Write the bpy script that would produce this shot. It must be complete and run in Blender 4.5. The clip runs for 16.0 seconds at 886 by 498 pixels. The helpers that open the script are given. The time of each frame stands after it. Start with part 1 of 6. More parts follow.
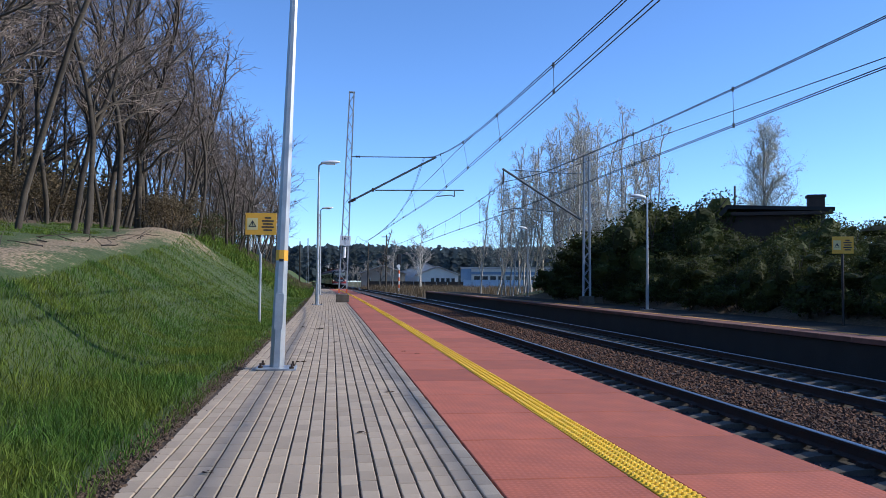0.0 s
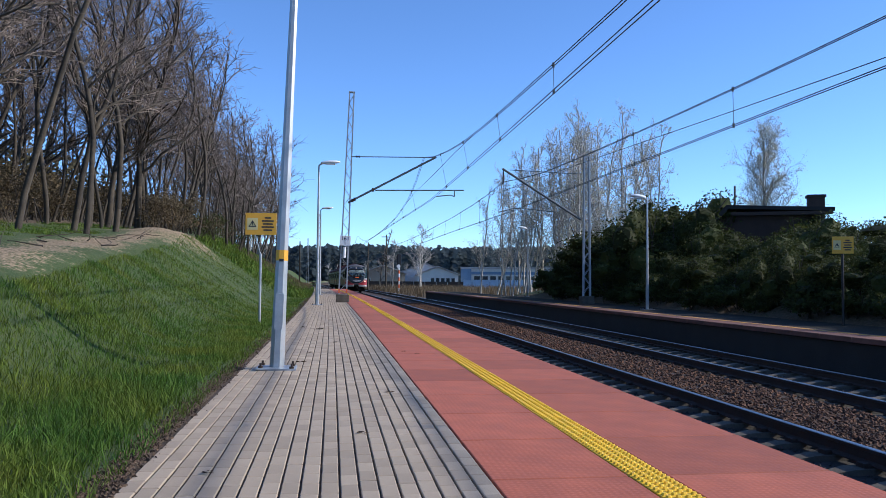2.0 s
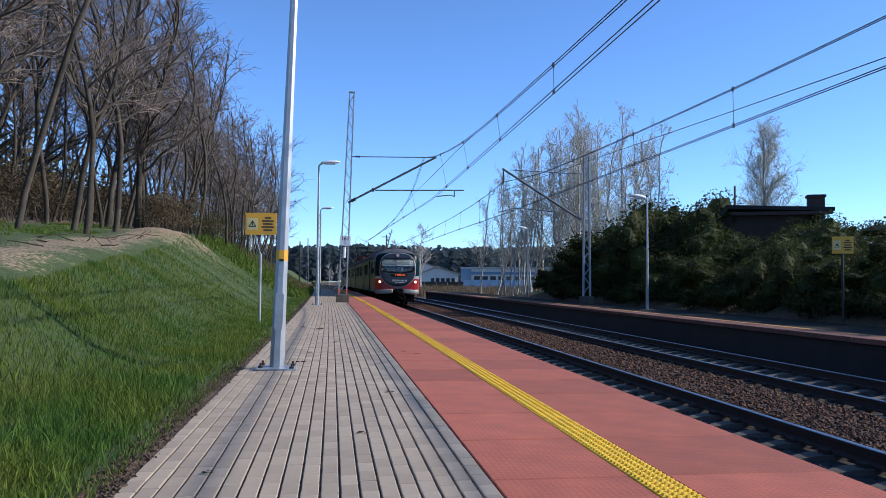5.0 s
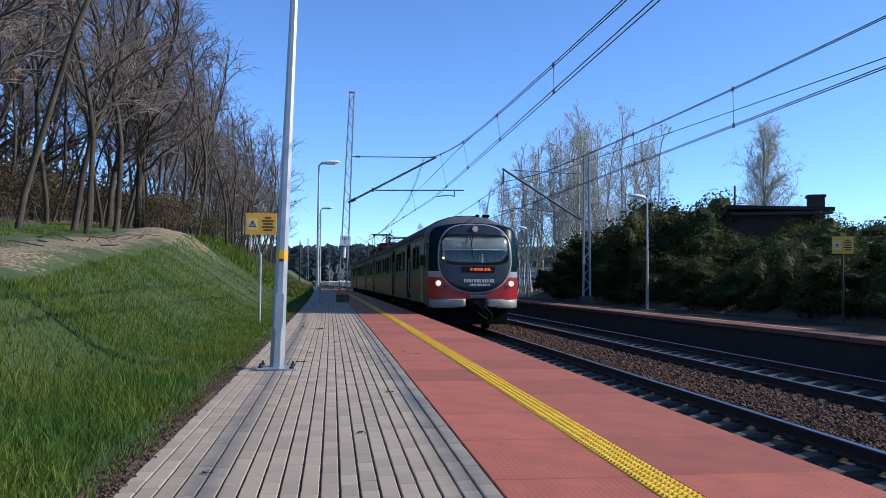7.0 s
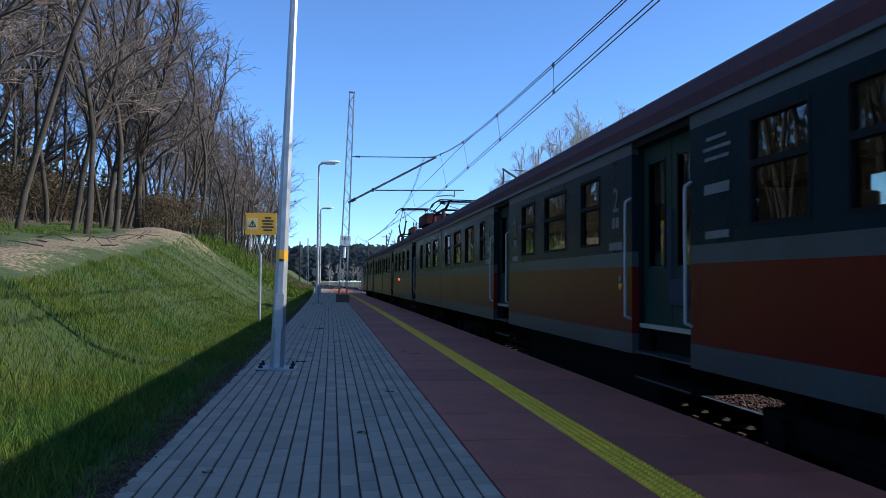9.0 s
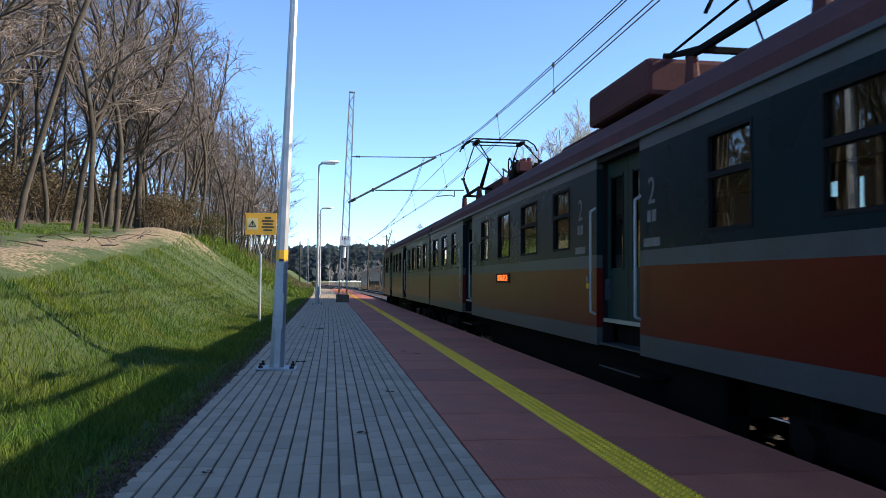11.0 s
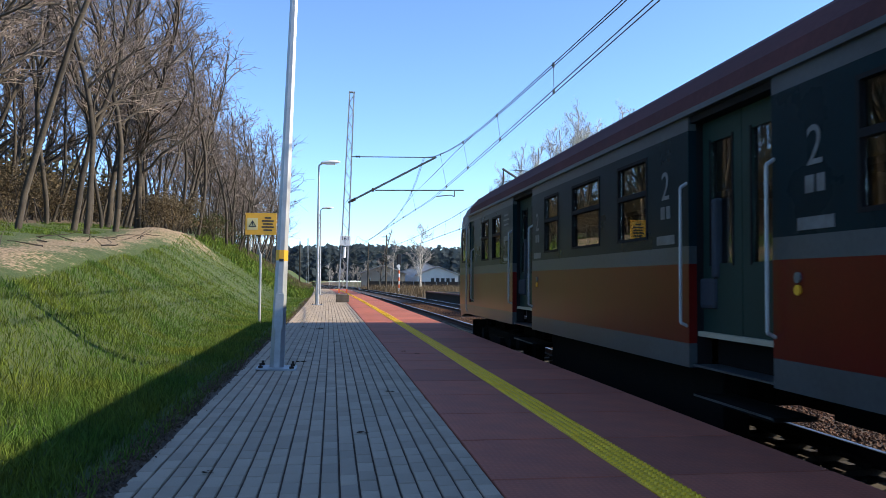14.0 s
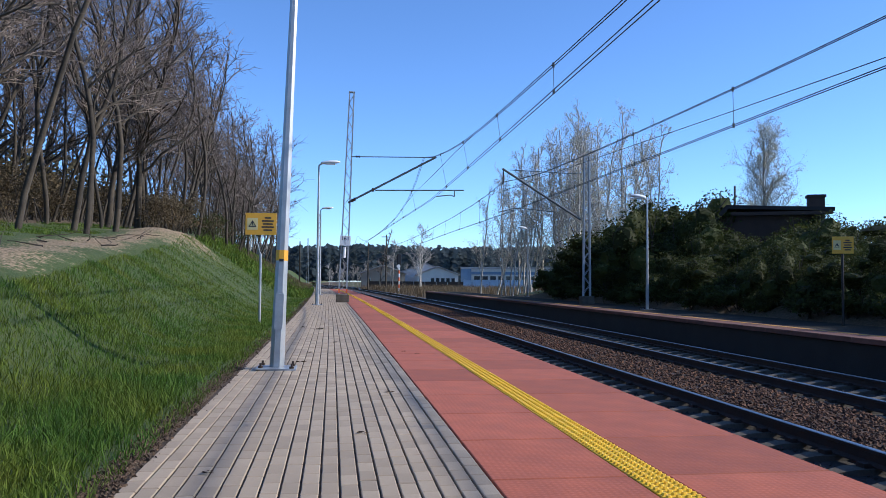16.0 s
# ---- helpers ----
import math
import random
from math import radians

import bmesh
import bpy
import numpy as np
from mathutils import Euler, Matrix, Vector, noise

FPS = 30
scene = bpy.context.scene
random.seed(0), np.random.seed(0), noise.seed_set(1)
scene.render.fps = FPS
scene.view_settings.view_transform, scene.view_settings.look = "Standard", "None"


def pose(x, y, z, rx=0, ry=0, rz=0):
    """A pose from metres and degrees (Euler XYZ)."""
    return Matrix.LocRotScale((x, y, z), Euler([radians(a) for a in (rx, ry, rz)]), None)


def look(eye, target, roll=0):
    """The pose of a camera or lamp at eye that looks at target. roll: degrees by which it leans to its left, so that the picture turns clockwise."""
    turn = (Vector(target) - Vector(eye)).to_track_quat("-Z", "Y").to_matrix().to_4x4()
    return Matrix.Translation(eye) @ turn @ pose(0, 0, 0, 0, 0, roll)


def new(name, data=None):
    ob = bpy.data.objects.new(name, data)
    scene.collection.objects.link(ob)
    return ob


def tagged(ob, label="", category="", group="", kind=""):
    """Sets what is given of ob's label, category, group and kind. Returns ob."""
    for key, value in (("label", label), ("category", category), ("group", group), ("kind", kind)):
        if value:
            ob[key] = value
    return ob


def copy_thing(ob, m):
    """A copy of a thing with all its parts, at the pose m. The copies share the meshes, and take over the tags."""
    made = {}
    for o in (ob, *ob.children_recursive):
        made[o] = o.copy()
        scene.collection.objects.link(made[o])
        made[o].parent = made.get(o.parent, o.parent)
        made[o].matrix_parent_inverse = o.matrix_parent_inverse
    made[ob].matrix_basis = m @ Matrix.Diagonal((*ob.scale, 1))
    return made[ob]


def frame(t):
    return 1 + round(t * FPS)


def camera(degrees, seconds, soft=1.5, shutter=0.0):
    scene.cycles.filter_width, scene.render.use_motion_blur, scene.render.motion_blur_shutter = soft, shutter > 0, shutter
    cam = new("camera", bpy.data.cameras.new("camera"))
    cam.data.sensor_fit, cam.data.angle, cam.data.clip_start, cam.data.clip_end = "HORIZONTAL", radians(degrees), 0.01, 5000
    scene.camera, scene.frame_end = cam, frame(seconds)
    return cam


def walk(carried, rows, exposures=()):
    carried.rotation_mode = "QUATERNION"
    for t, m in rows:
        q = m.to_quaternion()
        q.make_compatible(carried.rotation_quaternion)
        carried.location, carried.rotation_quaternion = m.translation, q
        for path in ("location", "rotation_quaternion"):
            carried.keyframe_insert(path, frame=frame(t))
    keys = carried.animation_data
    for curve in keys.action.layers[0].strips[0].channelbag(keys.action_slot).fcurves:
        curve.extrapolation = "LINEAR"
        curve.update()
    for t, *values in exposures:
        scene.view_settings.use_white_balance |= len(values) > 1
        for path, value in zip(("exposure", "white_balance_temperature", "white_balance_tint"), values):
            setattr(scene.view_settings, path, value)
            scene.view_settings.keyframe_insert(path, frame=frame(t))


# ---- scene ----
RAIL = -0.56          # rail head below the platform
AXIS, AXIS2 = 4.351, 8.100
BEND = 0.000291


def bend(a, y):
    """The place across the line at y metres ahead, for an offset a from the near edge of the walk."""
    return a - BEND * y * y / 2


def along(a, y, z=0.0, turn=0.0):
    """A pose that follows the bend of the line."""
    return pose(bend(a, y), y, z, 0, 0, math.degrees(math.atan(BEND * y)) + turn)


# ---- camera ----
cam = camera(58.11, 16.0, soft=0.75, shutter=0.1)
EYE = Vector((0, 0, 1.0))
STAND = look(EYE, EYE + Vector((0.13532, 0.98998, 0.04042)), 0.424)
walk(cam, [(0.0, STAND), (16.0, STAND)],
     exposures=[(0.0, 0.58, 5750, 11), (7.0, 0.58, 5750, 11), (8.0, 0.58, 5750, 11), (9.0, 0.62, 5750, 9), (11.3, 1.22, 6800, 10), (14.5, 1.12, 6550, 10), (15.4, 0.8, 6200, 10), (16.0, 0.6, 5750, 11)])

# ---- world and sun ----
SUN_EL, SUN_AZ = 29.5, 98.0      # degrees; the azimuth is counted clockwise from straight ahead
world = bpy.data.worlds.new("sky")
scene.world = world
world.use_nodes = True
wn = world.node_tree.nodes
wl = world.node_tree.links
sky = wn.new("ShaderNodeTexSky")
sky.sky_type = "NISHITA"
sky.sun_disc = False
sky.altitude = 3000
sky.sun_elevation = radians(SUN_EL)
sky.sun_rotation = radians(SUN_AZ)
sky.air_density, sky.dust_density, sky.ozone_density = 1.0, 0.3, 5.6
wl.new(sky.outputs["Color"], wn["Background"].inputs["Color"])
wn["Background"].inputs["Strength"].default_value = 0.15
sun = new("sun", bpy.data.lights.new("sun", "SUN"))
sun.data.energy, sun.data.angle, sun.data.color = 3.8, radians(0.53), (1.0, 0.88, 0.72)
_az, _el = radians(SUN_AZ), radians(SUN_EL)
sun.matrix_world = look(Vector((math.sin(_az) * math.cos(_el), math.cos(_az) * math.cos(_el), math.sin(_el))) * 60, (0, 0, 0))


# ---- materials ----
def mat(name, base, rough=0.7, metal=0.0, vary=0.25, scale=6.0, fine=60.0, bump=0.15, other=None, coat=0.0, piece=0.0, spec=0.5, studs=0.0):
    """A painted or rough surface: a base colour, blotches and grain at two scales, relief, and a shift from piece to piece."""
    m = bpy.data.materials.new(name)
    m.use_nodes = True
    n, l = m.node_tree.nodes, m.node_tree.links
    b = n["Principled BSDF"]
    tc = n.new("ShaderNodeTexCoord")
    big, small = n.new("ShaderNodeTexNoise"), n.new("ShaderNodeTexNoise")
    big.inputs["Scale"].default_value, big.inputs["Detail"].default_value = scale, 5
    small.inputs["Scale"].default_value, small.inputs["Detail"].default_value = fine, 3
    l.new(tc.outputs["Object"], big.inputs["Vector"])
    l.new(tc.outputs["Object"], small.inputs["Vector"])
    mixf = n.new("ShaderNodeMath")
    mixf.operation = "MULTIPLY_ADD"
    mixf.inputs[1].default_value = 0.45
    l.new(small.outputs["Fac"], mixf.inputs[0])
    l.new(big.outputs["Fac"], mixf.inputs[2])
    ramp = n.new("ShaderNodeValToRGB")
    ramp.color_ramp.elements[0].position, ramp.color_ramp.elements[1].position = 0.45, 1.0
    dark = other or tuple(c * (1 - vary) for c in base)
    light = tuple(min(1, c * (1 + vary)) for c in base)
    ramp.color_ramp.elements[0].color = (*dark, 1)
    ramp.color_ramp.elements[1].color = (*light, 1)
    l.new(mixf.outputs[0], ramp.inputs["Fac"])
    colour = ramp.outputs["Color"]
    if piece:
        info = n.new("ShaderNodeObjectInfo")
        geo = n.new("ShaderNodeNewGeometry")
        add = n.new("ShaderNodeMath")
        add.operation = "ADD"
        l.new(info.outputs["Random"], add.inputs[0])
        l.new(geo.outputs["Random Per Island"], add.inputs[1])
        fr = n.new("ShaderNodeMath")
        fr.operation = "FRACT"
        l.new(add.outputs[0], fr.inputs[0])
        rng = n.new("ShaderNodeMapRange")
        rng.inputs["To Min"].default_value, rng.inputs["To Max"].default_value = 1 - piece, 1 + piece
        l.new(fr.outputs[0], rng.inputs["Value"])
        mul = n.new("ShaderNodeVectorMath")
        mul.operation = "SCALE"
        l.new(colour, mul.inputs[0])
        l.new(rng.outputs["Result"], mul.inputs["Scale"])
        colour = mul.outputs["Vector"]
    relief = mixf.outputs[0]
    if studs:
        prod = n.new("ShaderNodeMath")
        prod.operation = "MULTIPLY"
        for k, axis in enumerate("XY"):
            wv = n.new("ShaderNodeTexWave")
            wv.bands_direction = axis
            wv.inputs["Scale"].default_value = 0.31416 / studs
            l.new(tc.outputs["Object"], wv.inputs["Vector"])
            l.new(wv.outputs["Fac"], prod.inputs[k])
        tone = n.new("ShaderNodeMapRange")
        tone.inputs["To Min"].default_value, tone.inputs["To Max"].default_value = 0.93, 1.04
        tone.inputs["From Max"].default_value = 0.6
        l.new(prod.outputs[0], tone.inputs["Value"])
        sc = n.new("ShaderNodeVectorMath")
        sc.operation = "SCALE"
        l.new(colour, sc.inputs[0])
        l.new(tone.outputs["Result"], sc.inputs["Scale"])
        colour = sc.outputs["Vector"]
        add2 = n.new("ShaderNodeMath")
        add2.operation = "MULTIPLY_ADD"
        add2.inputs[1].default_value = 0.3
        l.new(prod.outputs[0], add2.inputs[0])
        l.new(mixf.outputs[0], add2.inputs[2])
        relief = add2.outputs[0]
    l.new(colour, b.inputs["Base Color"])
    rr = n.new("ShaderNodeMapRange")
    rr.inputs["To Min"].default_value, rr.inputs["To Max"].default_value = max(0.02, rough * 0.85), min(1, rough * 1.15)
    l.new(big.outputs["Fac"], rr.inputs["Value"])
    l.new(rr.outputs["Result"], b.inputs["Roughness"])
    b.inputs["Metallic"].default_value = metal
    b.inputs["Coat Weight"].default_value = coat
    b.inputs["Coat Roughness"].default_value = 0.08
    b.inputs["Specular IOR Level"].default_value = spec
    if bump:
        bp = n.new("ShaderNodeBump")
        bp.inputs["Strength"].default_value, bp.inputs["Distance"].default_value = bump, 0.02
        l.new(relief, bp.inputs["Height"])
        l.new(bp.outputs["Normal"], b.inputs["Normal"])
    return m


def glow(name, colour, strength):
    m = bpy.data.materials.new(name)
    m.use_nodes = True
    b = m.node_tree.nodes["Principled BSDF"]
    b.inputs["Base Color"].default_value = (*colour, 1)
    b.inputs["Emission Color"].default_value = (*colour, 1)
    b.inputs["Emission Strength"].default_value = strength
    return m


def glass(name, tint, rough=0.0):
    m = bpy.data.materials.new(name)
    m.use_nodes = True
    b = m.node_tree.nodes["Principled BSDF"]
    b.inputs["Base Color"].default_value = (*tint, 1)
    b.inputs["Transmission Weight"].default_value = 1
    b.inputs["Roughness"].default_value = rough
    b.inputs["IOR"].default_value = 1.5
    return m


def leafy(name, base, vary=0.5, patch=0.0):
    """Leaves and blades: each one has its own tone, and some light comes through."""
    m = bpy.data.materials.new(name)
    m.use_nodes = True
    n, l = m.node_tree.nodes, m.node_tree.links
    b = n["Principled BSDF"]
    geo = n.new("ShaderNodeNewGeometry")
    ramp = n.new("ShaderNodeValToRGB")
    ramp.color_ramp.elements[0].color = (*[c * (1 - vary) for c in base], 1)
    ramp.color_ramp.elements[1].color = (*[min(1, c * (1 + vary)) for c in base], 1)
    l.new(geo.outputs["Random Per Island"], ramp.inputs["Fac"])
    colour = ramp.outputs["Color"]
    if patch:
        tc, nz = n.new("ShaderNodeTexCoord"), n.new("ShaderNodeTexNoise")
        nz.inputs["Scale"].default_value, nz.inputs["Detail"].default_value = 0.9, 4
        l.new(tc.outputs["Object"], nz.inputs["Vector"])
        dry = n.new("ShaderNodeValToRGB")
        dry.color_ramp.elements[0].position, dry.color_ramp.elements[1].position = 0.38, 0.66
        dry.color_ramp.elements[0].color = (0.75, 0.95, 0.9, 1)
        dry.color_ramp.elements[1].color = (1 + patch, 1 + 0.35 * patch, 1.0, 1)
        l.new(nz.outputs["Fac"], dry.inputs["Fac"])
        mul = n.new("ShaderNodeVectorMath")
        mul.operation = "MULTIPLY"
        l.new(colour, mul.inputs[0])
        l.new(dry.outputs["Color"], mul.inputs[1])
        colour = mul.outputs["Vector"]
    l.new(colour, b.inputs["Base Color"])
    b.inputs["Roughness"].default_value = 0.7
    b.inputs["Specular IOR Level"].default_value = 0.2
    tr = n.new("ShaderNodeBsdfTranslucent")
    l.new(colour, tr.inputs["Color"])
    mx = n.new("ShaderNodeMixShader")
    mx.inputs["Fac"].default_value = 0.35
    l.new(b.outputs["BSDF"], mx.inputs[1])
    l.new(tr.outputs["BSDF"], mx.inputs[2])
    l.new(mx.outputs["Shader"], n["Material Output"].inputs["Surface"])
    return m


def ground_material():
    """Turf, bare sand along the trodden brow, and leaf litter under the wood."""
    m = bpy.data.materials.new("turf and soil")
    m.use_nodes = True
    n, l = m.node_tree.nodes, m.node_tree.links
    b = n["Principled BSDF"]
    b.inputs["Roughness"].default_value = 0.95
    tc = n.new("ShaderNodeTexCoord")
    att = n.new("ShaderNodeAttribute")
    att.attribute_name = "cover"
    sep = n.new("ShaderNodeSeparateColor")
    l.new(att.outputs["Color"], sep.inputs["Color"])
    noises = []
    for s, d in ((0.8, 6), (14.0, 5), (90.0, 3)):
        t = n.new("ShaderNodeTexNoise")
        t.inputs["Scale"].default_value, t.inputs["Detail"].default_value = s, d
        l.new(tc.outputs["Object"], t.inputs["Vector"])
        noises.append(t)

    def ramp(src, lo, hi, c0, c1):
        r = n.new("ShaderNodeValToRGB")
        r.color_ramp.elements[0].position, r.color_ramp.elements[1].position = lo, hi
        r.color_ramp.elements[0].color, r.color_ramp.elements[1].color = (*c0, 1), (*c1, 1)
        l.new(src, r.inputs["Fac"])
        return r.outputs["Color"]

    def mix(fac, a, c):
        x = n.new("ShaderNodeMix")
        x.data_type = "RGBA"
        l.new(fac, x.inputs["Factor"])
        l.new(a, x.inputs["A"])
        l.new(c, x.inputs["B"])
        return x.outputs["Result"]

    turf = mix(ramp(noises[2].outputs["Fac"], 0.35, 0.65, (0, 0, 0), (1, 1, 1)),
               ramp(noises[0].outputs["Fac"], 0.3, 0.7, (0.022, 0.05, 0.010), (0.05, 0.08, 0.016)),
               ramp(noises[1].outputs["Fac"], 0.3, 0.7, (0.04, 0.085, 0.014), (0.10, 0.11, 0.035)))
    sand = ramp(noises[1].outputs["Fac"], 0.3, 0.7, (0.13, 0.09, 0.05), (0.40, 0.30, 0.185))
    litter = ramp(noises[1].outputs["Fac"], 0.3, 0.7, (0.07, 0.05, 0.03), (0.17, 0.12, 0.07))

    def ragged(chan):
        a = n.new("ShaderNodeMath")
        a.operation = "ADD"
        l.new(chan, a.inputs[0])
        half = n.new("ShaderNodeMath")
        half.operation = "MULTIPLY_ADD"
        half.inputs[1].default_value = 0.6
        l.new(noises[0].outputs["Fac"], half.inputs[0])
        l.new(noises[1].outputs["Fac"], half.inputs[2])
        l.new(half.outputs[0], a.inputs[1])
        norm = n.new("ShaderNodeMath")
        norm.operation = "MULTIPLY"
        norm.inputs[1].default_value = 0.5
        l.new(a.outputs[0], norm.inputs[0])
        return ramp(norm.outputs[0], 0.58, 0.66, (0, 0, 0), (1, 1, 1))

    col = mix(ragged(sep.outputs["Red"]), turf, sand)
    col = mix(ragged(sep.outputs["Green"]), col, litter)
    l.new(col, b.inputs["Base Color"])
    bp = n.new("ShaderNodeBump")
    bp.inputs["Strength"].default_value, bp.inputs["Distance"].default_value = 0.6, 0.05
    l.new(noises[2].outputs["Fac"], bp.inputs["Height"])
    l.new(bp.outputs["Normal"], b.inputs["Normal"])
    return m


M_TURF = ground_material()
M_PAVER = mat("grey concrete paver", (0.37, 0.296, 0.212), 0.85, vary=0.2, scale=3, fine=140, bump=0.2, piece=0.13)
M_RED = mat("red concrete slab", (0.37, 0.102, 0.055), 0.8, vary=0.22, scale=3.5, fine=60, bump=0.18, piece=0.16, studs=0.035)
M_YELLOW = mat("yellow tactile paint", (0.8, 0.5, 0.015), 0.55, vary=0.15, scale=5, fine=60, bump=0.1, piece=0.05)
M_DARKCONC = mat("near-black concrete wall", (0.028, 0.024, 0.02), 0.92, vary=0.4, scale=2, fine=40, bump=0.4)
M_BALLAST = mat("rusty ballast stone", (0.075, 0.034, 0.016), 0.95, vary=0.6, scale=9, fine=50, bump=0.6, piece=0.75)
M_BED = mat("ballast bed", (0.045, 0.028, 0.019), 0.98, vary=0.5, scale=14, fine=70, bump=1.0)
# Far asphalt and slabs: the hedge's shade is put into these dark colours.
M_ASPHALT = mat("shade-darkened asphalt", (0.034, 0.031, 0.022), 0.95, vary=0.4, scale=2, fine=60, bump=0.4, spec=0.15)
M_DIMSLAB = mat("shade-darkened red slab", (0.15, 0.065, 0.045), 0.9, vary=0.4, scale=3, fine=60, bump=0.3, piece=0.2)
M_OILY = mat("oil stained ballast", (0.028, 0.024, 0.02), 0.9, vary=0.5, scale=9, fine=50, bump=0.6, piece=0.5)
M_SLEEPER = mat("grimy concrete sleeper", (0.098, 0.082, 0.06), 0.9, vary=0.45, scale=4, fine=40, bump=0.3, piece=0.25)
M_STEEL = mat("polished rail steel", (0.34, 0.33, 0.32), 0.34, metal=1.0, vary=0.1, bump=0.02)
M_RUST = mat("rusty rail side", (0.035, 0.022, 0.016), 0.85, vary=0.4, scale=8, bump=0.3)
M_GALV = mat("galvanised steel", (0.36, 0.38, 0.39), 0.45, metal=0.5, vary=0.18, scale=7, fine=90, bump=0.04)
M_GREYPAINT = mat("grey mast paint", (0.33, 0.36, 0.38), 0.55, vary=0.25, scale=4, bump=0.08)
M_WIRE = mat("tarnished copper wire", (0.11, 0.12, 0.12), 0.5, metal=0.4, vary=0.2, bump=0)
M_WHITE = mat("white enamel", (0.78, 0.78, 0.76), 0.4, vary=0.06, bump=0.02)
M_BLACK = mat("black paint", (0.015, 0.015, 0.016), 0.5, vary=0.3, bump=0.02)
M_SIGN = mat("yellow sign enamel", (0.72, 0.36, 0.02), 0.4, vary=0.06, bump=0.02)
M_LAMP = mat("lamp housing", (0.72, 0.73, 0.73), 0.35, vary=0.05, bump=0.02)
M_SOIL = mat("crumbly soil", (0.085, 0.055, 0.034), 0.98, vary=0.5, scale=10, fine=60, bump=0.9, piece=0.3)
M_STRIPE = mat("orange safety paint", (0.75, 0.13, 0.03), 0.55, vary=0.2, bump=0.05)


# ---- mesh helpers ----
class Shape:
    """Collects corners and faces for one mesh."""

    def __init__(self):
        self.v, self.f, self.m = [], [], []

    def add(self, vs, fs, k=0):
        o = len(self.v)
        self.v += [tuple(p) for p in vs]
        self.f += [tuple(i + o for i in f) for f in fs]
        self.m += [k] * len(fs)
        return self

    def box(self, x0, x1, y0, y1, z0, z1, at=None, k=0):
        vs = [(x, y, z) for x in (x0, x1) for y in (y0, y1) for z in (z0, z1)]
        if at is not None:
            vs = [at @ Vector(p) for p in vs]
        return self.add(vs, [(0, 1, 3, 2), (4, 6, 7, 5), (0, 4, 5, 1), (2, 3, 7, 6), (0, 2, 6, 4), (1, 5, 7, 3)], k)

    def block(self, x0, x1, y0, y1, z0, z1, e=0.006, at=None, k=0):
        """A block with its upper edges chamfered; it has no underside."""
        vs = [(x0, y0, z0), (x1, y0, z0), (x1, y1, z0), (x0, y1, z0),
              (x0, y0, z1 - e), (x1, y0, z1 - e), (x1, y1, z1 - e), (x0, y1, z1 - e),
              (x0 + e, y0 + e, z1), (x1 - e, y0 + e, z1), (x1 - e, y1 - e, z1), (x0 + e, y1 - e, z1)]
        if at is not None:
            vs = [at @ Vector(p) for p in vs]
        fs = [(8, 9, 10, 11)]
        for i in range(4):
            j = (i + 1) % 4
            fs += [(i, j, j + 4, i + 4), (i + 4, j + 4, j + 8, i + 8)]
        return self.add(vs, fs, k)

    def tube(self, p0, p1, r0, r1=None, n=8, caps=True, k=0):
        p0, p1 = Vector(p0), Vector(p1)
        r1 = r0 if r1 is None else r1
        d = (p1 - p0).normalized()
        s = d.cross(Vector((0, 0, 1)) if abs(d.z) < 0.9 else Vector((1, 0, 0))).normalized()
        t = d.cross(s)
        vs = []
        for p, r in ((p0, r0), (p1, r1)):
            vs += [p + (s * math.cos(a) + t * math.sin(a)) * r for a in (2 * math.pi * (i + 0.5) / n for i in range(n))]
        fs = [(i, i + n, (i + 1) % n + n, (i + 1) % n) for i in range(n)]
        if caps:
            fs += [tuple(range(n)), tuple(range(2 * n - 1, n - 1, -1))]
        return self.add(vs, fs, k)

    def path(self, pts, r, n=6, k=0):
        for a, b in zip(pts, pts[1:]):
            self.tube(a, b, r, r, n, True, k)
        return self

    def loft(self, rings, close=True, caps=True, k=0):
        n = len(rings[0])
        vs = [p for r in rings for p in r]
        fs = []
        for i in range(len(rings) - 1):
            for j in range(n if close else n - 1):
                q = (j + 1) % n
                fs.append((i * n + j, i * n + q, (i + 1) * n + q, (i + 1) * n + j))
        if caps:
            fs += [tuple(range(n - 1, -1, -1)), tuple((len(rings) - 1) * n + j for j in range(n))]
        return self.add(vs, fs, k)

    def mesh(self, name, *mats, smooth=False):
        me = bpy.data.meshes.new(name)
        me.from_pydata(self.v, [], self.f)
        for m in mats:
            me.materials.append(m)
        if len(mats) > 1:
            me.polygons.foreach_set("material_index", self.m)
        if smooth:
            me.polygons.foreach_set("use_smooth", [True] * len(self.f))
        me.update()
        return me


def tidy(me, bevel=0.0, sharp=40):
    """Face directions made consistent, and the sharp edges rounded a little."""
    bm = bmesh.new()
    bm.from_mesh(me)
    bmesh.ops.recalc_face_normals(bm, faces=bm.faces)
    if bevel:
        es = [e for e in bm.edges if len(e.link_faces) == 2 and e.calc_face_angle(0) > radians(sharp)]
        bmesh.ops.bevel(bm, geom=es, offset=bevel, segments=2, profile=0.6, affect="EDGES", clamp_overlap=True)
    bm.to_mesh(me)
    bm.free()
    return me


def part(name, shape, material, parent, label="", smooth=False, bevel=0.0, kind=""):
    mats = material if isinstance(material, tuple) else (material,)
    me = shape if isinstance(shape, bpy.types.Mesh) else tidy(shape.mesh(name, *mats, smooth=smooth), bevel)
    ob = new(name, me)
    ob.parent = parent
    return tagged(ob, label, kind=kind)


def thing(name, m, label, category, group="", kind=""):
    ob = new(name)
    ob.empty_display_size = 0.2
    ob.matrix_basis = m
    return tagged(ob, label, category, group, kind)


